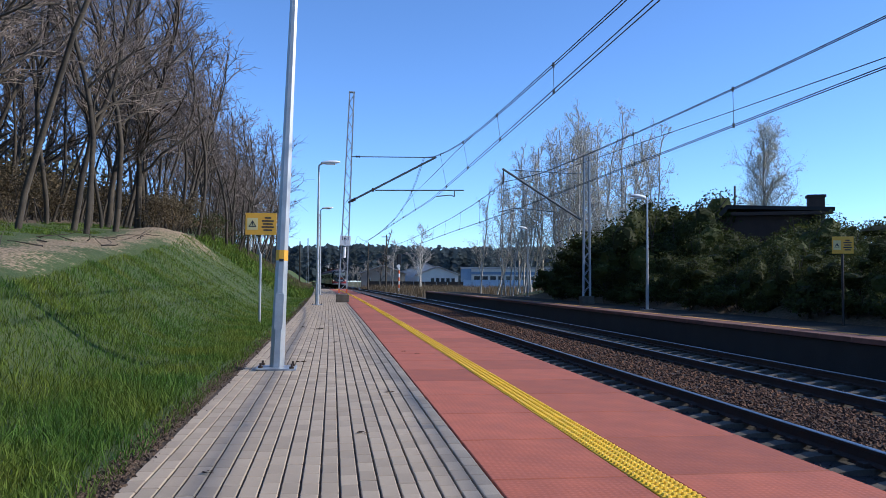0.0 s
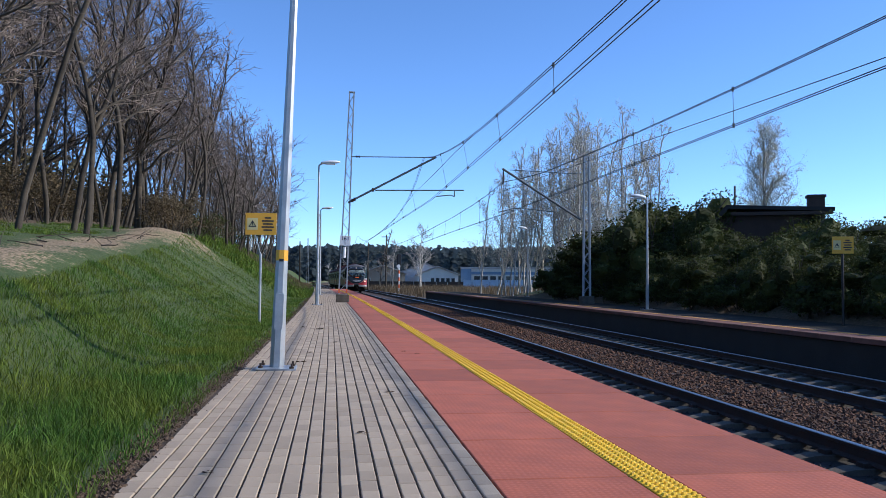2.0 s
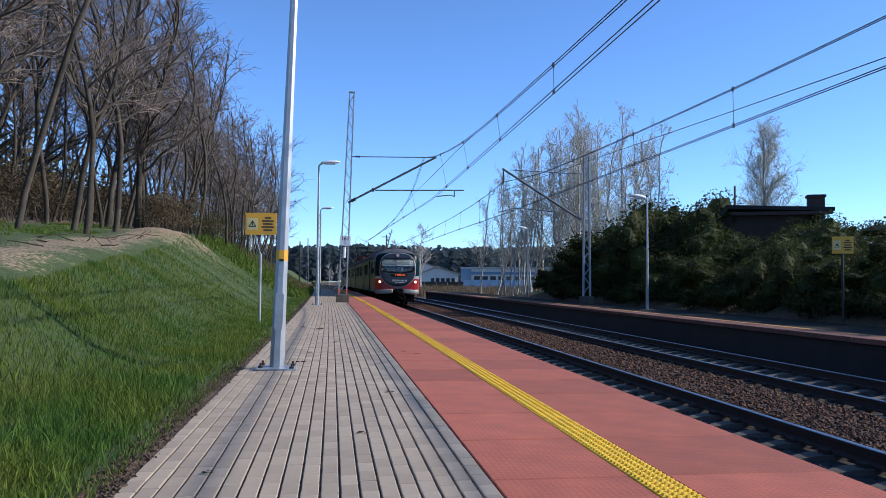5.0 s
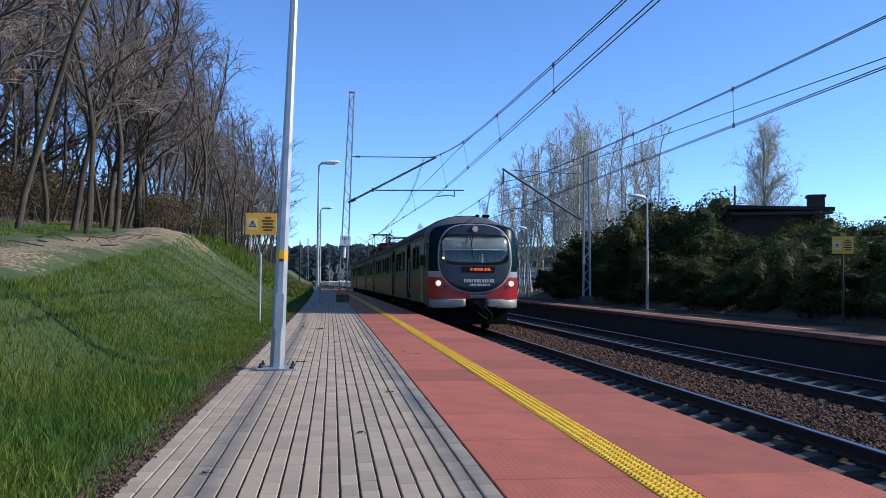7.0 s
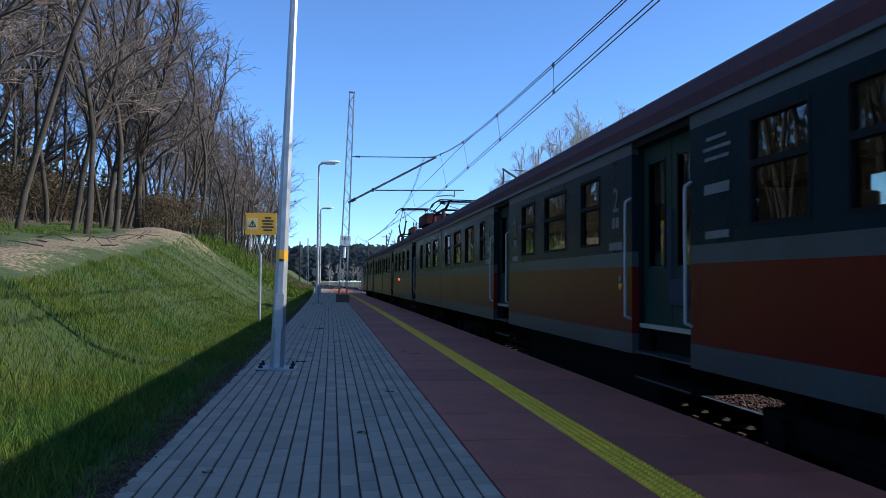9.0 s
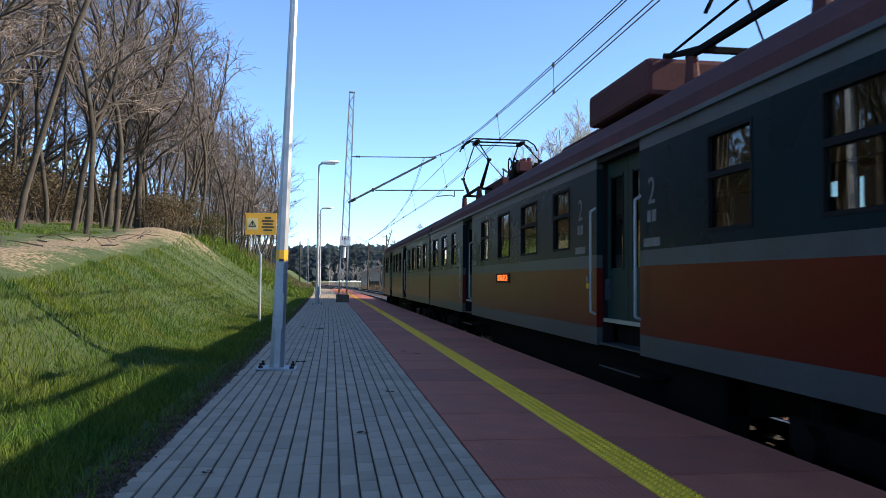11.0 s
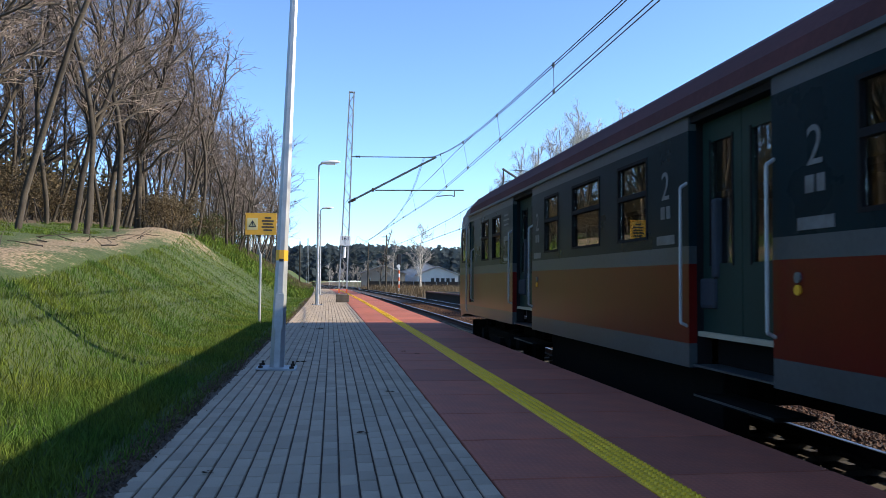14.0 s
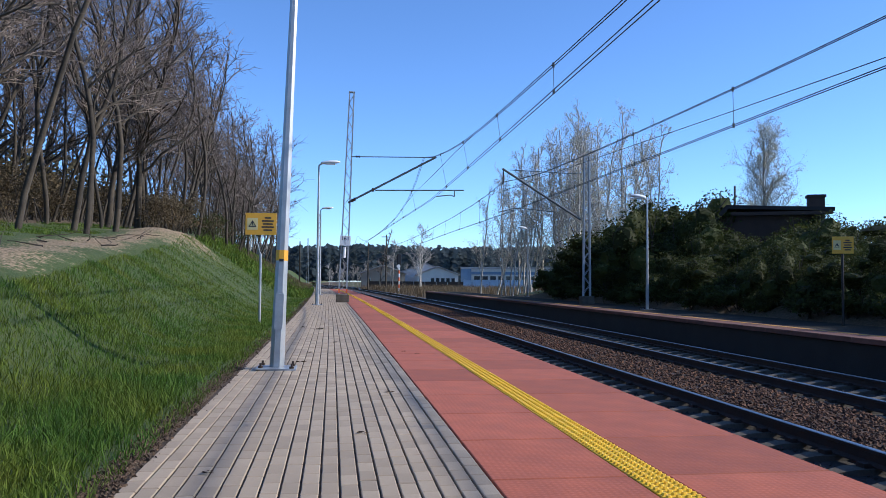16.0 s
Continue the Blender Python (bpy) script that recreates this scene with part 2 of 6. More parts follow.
def letters(name, text, size, m, material, parent, label="", align="CENTER"):
    """Words as a mesh, in the xz plane of m, facing its -y side."""
    cu = bpy.data.curves.new(name, "FONT")
    cu.body, cu.size, cu.align_x, cu.align_y, cu.extrude = text, size, align, "CENTER", 0.002
    tmp = new("tmp", cu)
    dg = bpy.context.evaluated_depsgraph_get()
    me = bpy.data.meshes.new_from_object(tmp.evaluated_get(dg))
    bpy.data.objects.remove(tmp)
    me.transform(m @ pose(0, 0, 0, 90))
    me.materials.clear()
    me.materials.append(material)
    ob = new(name, me)
    ob.parent = parent
    return tagged(ob, label)


# ---- ground ----
def brow(y):
    return 0.5 + 0.062 * min(max(y, -4), 70) + (0.004 * (min(y, 300) - 70) if y > 70 else 0)


def crest(y):
    return 1.9 + (brow(y) - 0.366) / 0.66


def smooth_min(a, b, k):
    h = max(k - abs(a - b), 0) / k
    return min(a, b) - h * h * k / 4


def rise(a, y):
    """The ground's height at the offset a from the walk, y ahead."""
    n1 = noise.noise((a * 0.35, y * 0.35, 0)) * 0.14 + noise.noise((a * 1.3, y * 1.3, 5)) * 0.05
    if a < -1.0:
        u = -a - 1.0
        top = brow(y) + 0.1 * min(max(0, u - crest(y)), 20)
        toe = 0.04 * u if u < 0.9 else 0.036 + 0.33 * (u - 0.9) ** 2 if u < 1.9 else 0.366 + 0.66 * (u - 1.9)
        z = smooth_min(toe - 0.02, top, 0.35) + n1 * min(1, u / 2.5)
        # a sandy heap at the end of the trodden path
        z += 0.36 * math.exp(-((a + 7.3) / 1.6) ** 2 - ((y - 38) / 5.0) ** 2)
        return z
    if a < 13.0:
        return -0.86
    u = a - 13.0
    fade = min(1, max(0, (75 - y) / 25))
    return -0.15 + (min(u * 0.4, 1.2) + 0.3 * n1) * fade - 0.65 * (1 - fade) + n1 * 0.5 * min(1, u)


def build_ground():
    A = [-900, -500, -300, -200, -140, -100, -75, -60, -48, -40, -34, -29, -25, -22, -19.5, -17.5, -16, -14.5, -13, -12]
    a = -11.2
    while a < -1.25:
        A.append(a)
        a += 0.3
    A += [-1.2, -1.13, -1.06, -1.03, -1.0, 2.5, 2.7, 6.2, 9.7, 9.85, 12.95, 13.0]
    A += [13.4 + 0.6 * i for i in range(14)] + [24, 28, 34, 42, 55, 70, 90, 120, 160, 220, 300, 420, 600, 900]
    Y = [-700, -400, -200, -100, -60, -40, -25, -15, -8, -4]
    y = -2.0
    while y < 30:
        Y.append(y)
        y += 0.5
    while y < 80:
        Y.append(y)
        y += 1.2
    Y += [84, 90, 97, 105, 115, 128, 142, 160, 180, 205, 240, 290, 350, 450, 600, 900, 1500]
    s = Shape()
    cover = []
    for y in Y:
        for a in A:
            s.v.append((bend(a, max(-150, min(y, 260))), y, rise(a, y)))
            sand = lit = 0.0
            if a < -1.0:
                ab = -1.0 - crest(y)
                sand = 0.6 * math.exp(-((a - ab + 1.2 - 0.5 * max(0.0, 1 - y / 36)) / 1.0) ** 2) if y < 48 else 0.0
                sand = max(sand, 0.75 * math.exp(-((a + 7.3) / 2.2) ** 2 - ((y - 38) / 6) ** 2))
                if y > 30:
                    sand = max(sand, 0.42 * math.exp(-((a - ab) / 1.2) ** 2))
                lit = min(1, max(0, (-a + ab - 4.0) / 3)) * 0.8
                if a > -1.18:
                    lit = 0.9
            elif a > 14:
                lit = 0.42 if y > 75 else 0.3
            elif a > 2:
                lit = 0.6
            cover.append((sand, lit, 0, 1))
    w = len(A)
    for i in range(len(Y) - 1):
        for j in range(w - 1):
            s.f.append((i * w + j, i * w + j + 1, (i + 1) * w + j + 1, (i + 1) * w + j))
            s.m.append(0)
    me = s.mesh("ground", M_TURF, smooth=True)
    at = me.color_attributes.new("cover", "FLOAT_COLOR", "POINT")
    at.data.foreach_set("color", [c for q in cover for c in q])
    return tagged(new("ground", me), "grassy bank and plain with a bare sandy path", "ground", kind="structure")


build_ground()


# ---- platforms and track ----
def strip(a0, a1, z0, z1, y0, y1, step=4.0):
    """A long bar that follows the bend."""
    s = Shape()
    ys = [y0 + (y1 - y0) * i / max(1, int((y1 - y0) / step)) for i in range(max(1, int((y1 - y0) / step)) + 1)]
    return s.loft([[(bend(a, y), y, z) for a, z in ((a0, z0), (a1, z0), (a1, z1), (a0, z1))] for y in ys])


def profile_strip(prof, a, y0, y1, step=4.0):
    s = Shape()
    k = max(1, int((y1 - y0) / step))
    return s.loft([[(bend(a + px, y), y, pz) for px, pz in prof] for y in (y0 + (y1 - y0) * i / k for i in range(k + 1))])


P0, P1 = -24.0, 96.0
platform = thing("platform", Matrix(), "platform of grey pavers and red slabs with a yellow tactile line", "platform", kind="structure")
part("bedding", strip(-1.03, 2.55, -0.8, -0.075, P0, P1), M_SOIL, platform)
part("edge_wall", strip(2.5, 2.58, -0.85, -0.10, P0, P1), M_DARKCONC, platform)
part("joint_sand", strip(-1.03, 0.80, -0.08, -0.012, P0, P1), M_SOIL, platform)
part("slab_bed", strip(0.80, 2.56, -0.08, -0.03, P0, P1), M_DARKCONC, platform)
# this yellow also stands in for the sunlit streak along the far edge
M_EDGELINE = mat("yellow line and sunlit streak paint", (0.5, 0.27, 0.04), 0.8, vary=0.35, scale=4, fine=40, bump=0.1)
platform_opposite = thing("platform_opposite", Matrix(), "far platform with a red slab edge toned dark for shade", "platform", kind="structure")
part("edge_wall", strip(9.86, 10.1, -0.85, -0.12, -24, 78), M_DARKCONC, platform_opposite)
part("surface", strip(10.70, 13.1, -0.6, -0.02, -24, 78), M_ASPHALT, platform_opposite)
part("edge_line", strip(10.42, 10.56, -0.03, 0.004, 4, 77), M_EDGELINE, platform_opposite, "yellow line with a painted sunlit streak near the edge")

track_bed = tagged(new("track_bed", tidy(profile_strip([(2.62, -0.88), (2.62, -0.785), (9.82, -0.785), (9.82, -0.88)], 0, -60, 330, 6).mesh("track_bed", M_BED))),
                   "dark rusty ballast bed between the platforms", "ballast", kind="structure")

RAILPROF = [(-0.07, -0.155), (0.07, -0.155), (0.07, -0.14), (0.012, -0.12), (0.012, -0.045), (0.035, -0.035), (0.035, -0.006), (0.028, 0),
            (-0.028, 0), (-0.035, -0.006), (-0.035, -0.035), (-0.012, -0.045), (-0.012, -0.12), (-0.07, -0.14)]


def rail(a):
    s = profile_strip([(x, z + RAIL) for x, z in RAILPROF], a, -60, 330, 5)
    me = tidy(s.mesh("rail", M_RUST, M_STEEL))
    for p in me.polygons:
        if p.normal.z > 0.5 and p.center.z > RAIL - 0.01:
            p.material_index = 1
    return me


for ax in (AXIS, AXIS2):
    for side in (-0.752, 0.752):
        tagged(new("rail", rail(ax + side)), "steel rail with a polished head and rusty web", "rail", "rails of the two tracks", kind="structure")


# ---- furniture of the platforms ----
def lamp_post(m, height, label, reach=0.75, big=1.0):
    """A tapered octagonal post on a bolted plate, with a short arm and a flat lantern."""
    t = thing("street_lamp", m, label, "street lamp", "platform lamps")
    shaft = Shape()
    sections = [(0.015, 0.087), (1.4, 0.068), (4.2, 0.046), (height, 0.036)]
    for (za, ra), (zb, rb) in zip(sections, sections[1:]):
        shaft.tube((0, 0, za), (0, 0, zb), ra * big, rb * big, 8, caps=zb == height)
    part("post", shaft, M_GALV, t)
    part("base_plate", Shape().box(-0.22, 0.22, -0.2, 0.2, 0, 0.022), M_GALV, t, bevel=0.004)
    bolt = Shape().tube((0, 0, 0.02), (0, 0, 0.075), 0.013, n=6).tube((0, 0, 0.022), (0, 0, 0.045), 0.026, n=6).mesh("bolt", M_RUST)
    for x in (-0.17, 0.17):
        for y in (-0.15, 0.15):
            part("bolt", bolt, M_RUST, t).location = (x, y, 0)
    part("hatch", Shape().box(-0.045, 0.045, -0.083 * big, -0.06, 0.45, 0.85), M_GALV, t)
    part("arm", Shape().path([(0, 0, height - 0.02), (0.06, 0, height + 0.05), (0.2, 0, height + 0.1)], 0.032), M_GALV, t, smooth=True)
    s = Shape()
    rings = []
    for x, w, h, dz in ((0.08, 0.06, 0.045, 0), (0.2, 0.12, 0.085, 0.0), (0.45, 0.16, 0.1, 0.03), (0.72, 0.15, 0.08, 0.05), (0.86, 0.09, 0.035, 0.055)):
        rings.append([(x * reach / 0.75, w * math.cos(a), height + 0.1 + dz + h * math.sin(a) * (1 if math.sin(a) > 0 else 0.5)) for a in (2 * math.pi * i / 12 for i in range(12))])
    head = part("lantern", s.loft(rings), M_LAMP, t, "pale grey lantern housing", smooth=True)
    part("diffuser", Shape().box(0.26 * reach / 0.75, 0.66 * reach / 0.75, -0.1, 0.1, height + 0.06, height + 0.1), M_WHITE, head, bevel=0.01)
    return t


M_FIELD = mat("pale yellow sign field", (0.66, 0.52, 0.22), 0.5, vary=0.06, bump=0.02)


def warning_plate(parent, w, h, z):
    """A yellow plate with a pale field, a black triangle and rows of unreadable text."""
    plate = part("plate", Shape().box(-w / 2, w / 2, -0.012, 0.0, z - h / 2, z + h / 2), M_SIGN, parent, "yellow warning plate", bevel=0.003)
    x0 = -w * 0.27
    part("field", Shape().box(x0 - w * 0.17, x0 + w * 0.17, -0.016, -0.012, z - h * 0.27, z + h * 0.27), M_FIELD, plate)
    r, q = w * 0.15, w * 0.10
    tri = Shape()
    outer = [(x0 + r * math.sin(2 * math.pi * i / 3), z - 0.02 + r * math.cos(2 * math.pi * i / 3)) for i in range(3)]
    inner = [(x0 + q * math.sin(2 * math.pi * i / 3), z - 0.02 + q * math.cos(2 * math.pi * i / 3)) for i in range(3)]
    for i in range(3):
        j = (i + 1) % 3
        tri.add([(x, y, zz) for x, zz in (outer[i], outer[j], inner[j], inner[i]) for y in (-0.02, -0.016)],
                [(0, 2, 4, 6), (1, 7, 5, 3), (0, 1, 3, 2), (4, 5, 7, 6), (0, 6, 7, 1), (2, 3, 5, 4)])
    part("triangle", tri, M_BLACK, plate)
    part("bolt_mark", Shape().box(x0 - 0.012, x0 + 0.012, -0.02, -0.016, z - q * 0.6, z + q * 0.6), M_BLACK, plate)
    for i, k in enumerate((0.5, 0.95, 0.8, 1.0, 0.7)):
        zz = z + h * (0.28 - 0.14 * i)
        part("text_bar", Shape().box(w * 0.22 - w * 0.2 * k, w * 0.22 + w * 0.2 * k, -0.0155, -0.012, zz - h * 0.035, zz + h * 0.035), M_BLACK, plate)
    return plate


# lamp posts of the near platform; the front one leans a little
lamp_post(along(-0.61, 9.21, 0) @ pose(0, 0, 0, 0, 1.75, 0), 6.0, "octagonal galvanised lamp post leaning slightly beside the kerb")
front_post = bpy.data.objects["street_lamp"]
st = part("sticker", Shape().tube((0, 0, 1.22), (0, 0, 1.34), 0.0725, 0.0705, 8, caps=False), M_SIGN, front_post, "yellow warning sticker")
part("sticker_text", Shape().box(-0.025, 0.025, -0.0735, -0.066, 1.21, 1.24), M_BLACK, st)
lamp_post(along(-0.50, 32.9), 5.7, "galvanised lamp post with a pale flat lantern", 0.75)
lamp_post(along(-0.50, 56.0), 5.9, "galvanised lamp post with a pale flat lantern", 0.75)
# lamp posts of the far platform, whose lanterns reach towards the track
lamp_post(along(12.06, 29.3, -0.02, 180), 4.2, "slim pale lamp post on the far platform", 0.6, 0.75)
lamp_post(along(13.6, 53.5, -0.02, 180), 4.6, "slim pale lamp post on the far platform", 0.6, 0.75)

sign = thing("warning_sign", along(-1.62, 18.7, rise(-1.62, 18.7) - 0.02), "yellow electrical warning sign on a grey post in the grass", "sign", "warning signs")
part("post", Shape().tube((0, 0, -0.3), (0, 0, 1.62), 0.03, 0.03, 8), M_GALV, sign)
part("bracket", Shape().path([(0, 0, 1.60), (-0.16, 0.03, 2.16)], 0.012), M_GALV, sign)
warning_plate(sign, 0.70, 0.50, 2.30)
sign2 = thing("warning_sign", along(12.42, 18.05, -0.02, -20), "yellow warning sign on a dark post on the far platform", "sign", "warning signs")
part("post", Shape().tube((0, 0.03, 0), (0, 0.03, 2.1), 0.03, 0.03, 8), M_BLACK, sign2)
warning_plate(sign2, 0.49, 0.42, 1.98)


def lattice_mast(m, height, w0, w1, label):
    """A tapered mast of two channels laced together, on a concrete foot."""
    t = thing("catenary_mast", m, label, "mast", "catenary masts")
    for s in (-1, 1):
        part("channel", Shape().loft([[(s * w / 2 + dx, dy, z) for dx, dy in ((-0.03, -0.09), (0.03, -0.09), (0.03, 0.09), (-0.03, 0.09))] for w, z in ((w0, 0.2), (w1, height))]), M_GREYPAINT, t)
    lace = Shape()
    n = int(height / 0.42)
    for i in range(n):
        za, zb = 0.5 + (height - 0.6) * i / n, 0.5 + (height - 0.6) * (i + 1) / n
        wa, wb = w0 + (w1 - w0) * za / height, w0 + (w1 - w0) * zb / height
        k = 1 if i % 2 else -1
        for y in (-0.085, 0.085):
            lace.tube((k * wa / 2, y, za), (-k * wb / 2, y, zb), 0.014, n=4)
    part("lacing", lace, M_GREYPAINT, t)
    part("foot", Shape().box(-0.3, 0.3, -0.28, 0.28, -0.1, 0.36), M_SLEEPER, t, "chipped dark concrete foot", bevel=0.03)
    part("cap", Shape().box(-w1 / 2 - 0.04, w1 / 2 + 0.04, -0.1, 0.1, height, height + 0.05), M_GREYPAINT, t)
    return t


mast = lattice_mast(along(0.61, 37.3, 0) @ pose(0, 0, 0, 0, 1.9, 0), 9.8, 0.36, 0.20, "tall grey lattice mast with a bracket over the track")
for s in (-1, 1):
    part("safety_band", Shape().box(s * 0.175 - 0.036, s * 0.175 + 0.036, -0.095, 0.095, 0.42, 0.62), M_STRIPE, mast, "faded orange safety band")
plate = part("number_plate", Shape().box(-0.25, 0.25, -0.13, -0.115, 2.62, 3.08), M_WHITE, mast, "white kilometre plate", bevel=0.004)
for x, digit in ((-0.135, "1"), (0.0, "6"), (0.135, "1")):
    letters("numeral", digit, 0.27, Matrix.Translation((x, -0.133, 2.94)), M_BLACK, plate)
letters("numeral", "1", 0.2, Matrix.Translation((0, -0.133, 2.73)), M_BLACK, plate)
part("weight", Shape().tube((-0.02, -0.16, 2.05), (-0.02, -0.16, 2.55), 0.07, n=10), M_WHITE, mast)

brk = thing("catenary_bracket", along(0.61, 37.0, 0), "steel tube bracket carrying the contact wire", "bracket", "catenary brackets")
part("tie", Shape().tube((0.3, 0, 6.74), (4.26, 0, 6.82), 0.022, n=6), M_WIRE, brk)
part("strut", Shape().tube((0.2, 0, 4.60), (4.3, 0, 6.84), 0.05, n=8), M_WIRE, brk)
part("registration_arm", Shape().tube((1.45, 0, 5.2), (5.62, 0, 5.3), 0.03, n=6), M_WIRE, brk)
part("steady_arm", Shape().path([(5.18, 0, 5.3), (5.18, 0, 4.99), (5.0, 0, 5.06), (4.3, 0, 4.98)], 0.025), M_WIRE, brk)
iso = Shape()
for x in (0.55, 0.62, 0.69):
    iso.tube((x, 0, 6.75), (x + 0.03, 0, 6.75), 0.055, n=8)
part("insulator", iso, M_RUST, brk)
for s0 in (0.35, 0.45, 1.3):
    part("clamp", Shape().box(s0, s0 + 0.1, -0.06, 0.06, 4.49 + s0 * 0.546 - 0.06, 4.49 + s0 * 0.546 + 0.1), M_RUST, brk)

mast2 = lattice_mast(along(12.19, 36.9, -0.02), 7.05, 0.34, 0.24, "grey lattice mast on the far platform")
brk2 = thing("catenary_bracket", along(12.0, 36.9, 0), "steel tube bracket carrying the contact wire", "bracket", "catenary brackets")
part("strut", Shape().tube((-0.1, 0, 4.0), (-3.95, 0, 6.35), 0.055, n=8), M_WIRE, brk2)
part("tie", Shape().tube((-0.1, 0, 6.2), (-3.6, 0, 6.3), 0.018, n=6), M_WIRE, brk2)
part("dropper_insulator", Shape().tube((-3.9, 0, 6.3), (-3.92, 0, 5.6), 0.03, n=6), M_RUST, brk2)
part("steady_arm", Shape().path([(-1.4, 0, 4.35), (-3.3, 0, 4.5), (-4.1, 0, 4.28)], 0.02), M_WIRE, brk2)
# the masts further along the line
for a, y, hgt in ((-0.3, 100, 9.5), (-1.4, 160, 9.5)):
    lattice_mast(along(a, y, -0.3), hgt, 0.36, 0.2, "distant grey lattice mast beside the line")


# ---- wires ----
def wire(ax, zs, ys, r, name, label, sway=None):
    s = Shape()
    pts = [(bend(ax + (sway[i] if sway else 0), y), y, z) for i, (y, z) in enumerate(zip(ys, zs))]
    n = 5
    s.loft([[(x + r * math.cos(2 * math.pi * i / n), y, z + r * math.sin(2 * math.pi * i / n)) for i in range(n)] for x, y, z in pts])
    return tagged(new(name, tidy(s.mesh(name, M_WIRE))), label, "wire", "overhead wires")


def between(knots, y):
    """The value at y of a line that glides through knots of (y, value)."""
    for (ya, va), (yb, vb) in zip(knots, knots[1:]):
        if y <= yb:
            return va + (vb - va) * max(0.0, y - ya) / (yb - ya)
    return knots[-1][1]


def even(y0, y1, n=18):
    return [y0 + (y1 - y0) * i / n for i in range(n + 1)]


def catenary(ax, lift, spans, sway):
    """Spans of twin messenger wires as knots of (y, height), with a contact wire that zigzags by sway."""
    for knots in spans:
        ys = even(knots[0][0], knots[-1][0])
        for o in (-0.03, 0.03):
            wire(ax + o, [between(knots, y) for y in ys], ys, 0.010, "messenger_wire", "dark messenger wire over the track")
            wire(ax, [lift] * len(ys), ys, 0.010, "contact_wire", "taut dark contact wire over the track", [between(sway, y) + o * 1.5 for y in ys])
        for i in range(1, 12):
            y = ys[0] + (ys[-1] - ys[0]) * i / 12
            zm = between(knots, y)
            if 0.15 < zm - lift < 1.3:
                low, high = (bend(ax + between(sway, y), y), y, lift), (bend(ax, y), y, zm)
                d = Shape().tube(low, high, 0.006, n=4)
                for p in (low, high):
                    d.tube(Vector(p) - Vector((0, 0, 0.05)), Vector(p) + Vector((0, 0, 0.05)), 0.028, n=6)
                tagged(new("dropper", tidy(d.mesh("dropper", M_WIRE))), "thin dropper wire between messenger and contact wire", "wire", "droppers")


catenary(AXIS - 0.02, 4.80, [[(-28, 6.8), (-18, 5.9), (-8, 5.5), (0, 5.36), (8, 5.28), (12, 5.28), (16.8, 5.36), (20.4, 5.43), (24.3, 5.54), (28, 5.76), (32.7, 6.18), (37, 6.81)],
                             [(37, 6.81), (40, 6.1), (44.8, 5.42), (51.8, 5.08), (60, 4.98), (74, 4.97), (85, 5.2), (92, 5.7), (100, 6.6)],
                             [(100, 6.6), (108, 5.6), (130, 5.0), (152, 5.6), (160, 6.4)], [(160, 6.4), (170, 5.6), (200, 5.0), (240, 5.6)]],
         [(-28, -0.45), (10, -0.07), (37, 0.33), (52, -0.02), (72, -0.28), (100, -0.3), (240, 0)])
ys = even(24.3, 46, 12)
wire(AXIS - 0.02, [between([(24.3, 5.54), (28.6, 5.59), (33.1, 5.54), (40.6, 5.57), (46, 5.36)], y) for y in ys], ys, 0.010, "stitch_wire", "short stitch wire slung below the bracket")
catenary(AXIS2, 4.23, [[(-28, 5.7), (-15, 5.2), (0, 4.98), (15, 4.98), (20, 5.03), (25, 5.1), (31, 5.25), (36.9, 5.72)], [(36.9, 5.72), (42.5, 5.4), (52, 5.2), (75, 5.0), (95, 5.1), (108, 5.6)],
                        [(108, 5.6), (150, 4.9), (200, 5.3)]], [(-28, 0), (12, 0.0), (36.9, 0.1), (52, -0.1), (200, 0)])
ys = even(-28, 36.9)
wire(AXIS2, [between([(-28, 4.2), (5, 4.2), (12.6, 4.43), (19.7, 4.7), (24.5, 4.88), (36.9, 5.3)], y) for y in ys], ys, 0.009, "feeder_wire", "thin dark feeder wire")


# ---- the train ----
# Side red and grey are darkened for the shaded flank; T_REDF is the skylit copy.
T_RED = mat("shade-dimmed glossy red paint", (0.10, 0.004, 0.003), 0.3, vary=0.2, scale=1.2, fine=25, bump=0.02, coat=0.0, spec=0.22)
T_REDF = mat("lighter red for the skylit front", (0.30, 0.012, 0.014), 0.32, vary=0.15, scale=1.2, fine=25, bump=0.02, coat=0.1)
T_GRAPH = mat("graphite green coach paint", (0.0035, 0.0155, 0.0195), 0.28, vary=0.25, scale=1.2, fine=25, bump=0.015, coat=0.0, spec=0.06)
T_GREY = mat("shade-dimmed grey coach paint", (0.042, 0.053, 0.057), 0.4, vary=0.35, scale=1.5, fine=25, bump=0.03, coat=0.0)
T_MARK = mat("worn pale lettering", (0.11, 0.12, 0.12), 0.4, vary=0.4, scale=8, fine=40, bump=0.02)
T_BARS = mat("white lettering paint", (0.5, 0.5, 0.5), 0.5, vary=0.2, scale=8, fine=40, bump=0.02)
T_ROOF = mat("dusty brown roof", (0.075, 0.027, 0.027), 0.8, spec=0.2, vary=0.3, scale=1.5, fine=20, bump=0.1)
T_CABROOF = mat("dusty grey cab roof", (0.085, 0.08, 0.08), 0.6, vary=0.25, scale=1.5, fine=20, bump=0.06)
T_DOOR = mat("dull green door paint", (0.012, 0.031, 0.025), 0.5, vary=0.25, scale=2, fine=25, bump=0.03, coat=0.0, spec=0.2)
# near black, to put the deep shade beneath the cars into the colour
T_UNDER = mat("near-black underframe", (0.006, 0.0055, 0.005), 0.95, vary=0.4, spec=0.1, scale=4, fine=30, bump=0.2)
T_RUBBER = mat("black rubber", (0.006, 0.006, 0.0065), 0.7, spec=0.2, vary=0.2, bump=0.03)
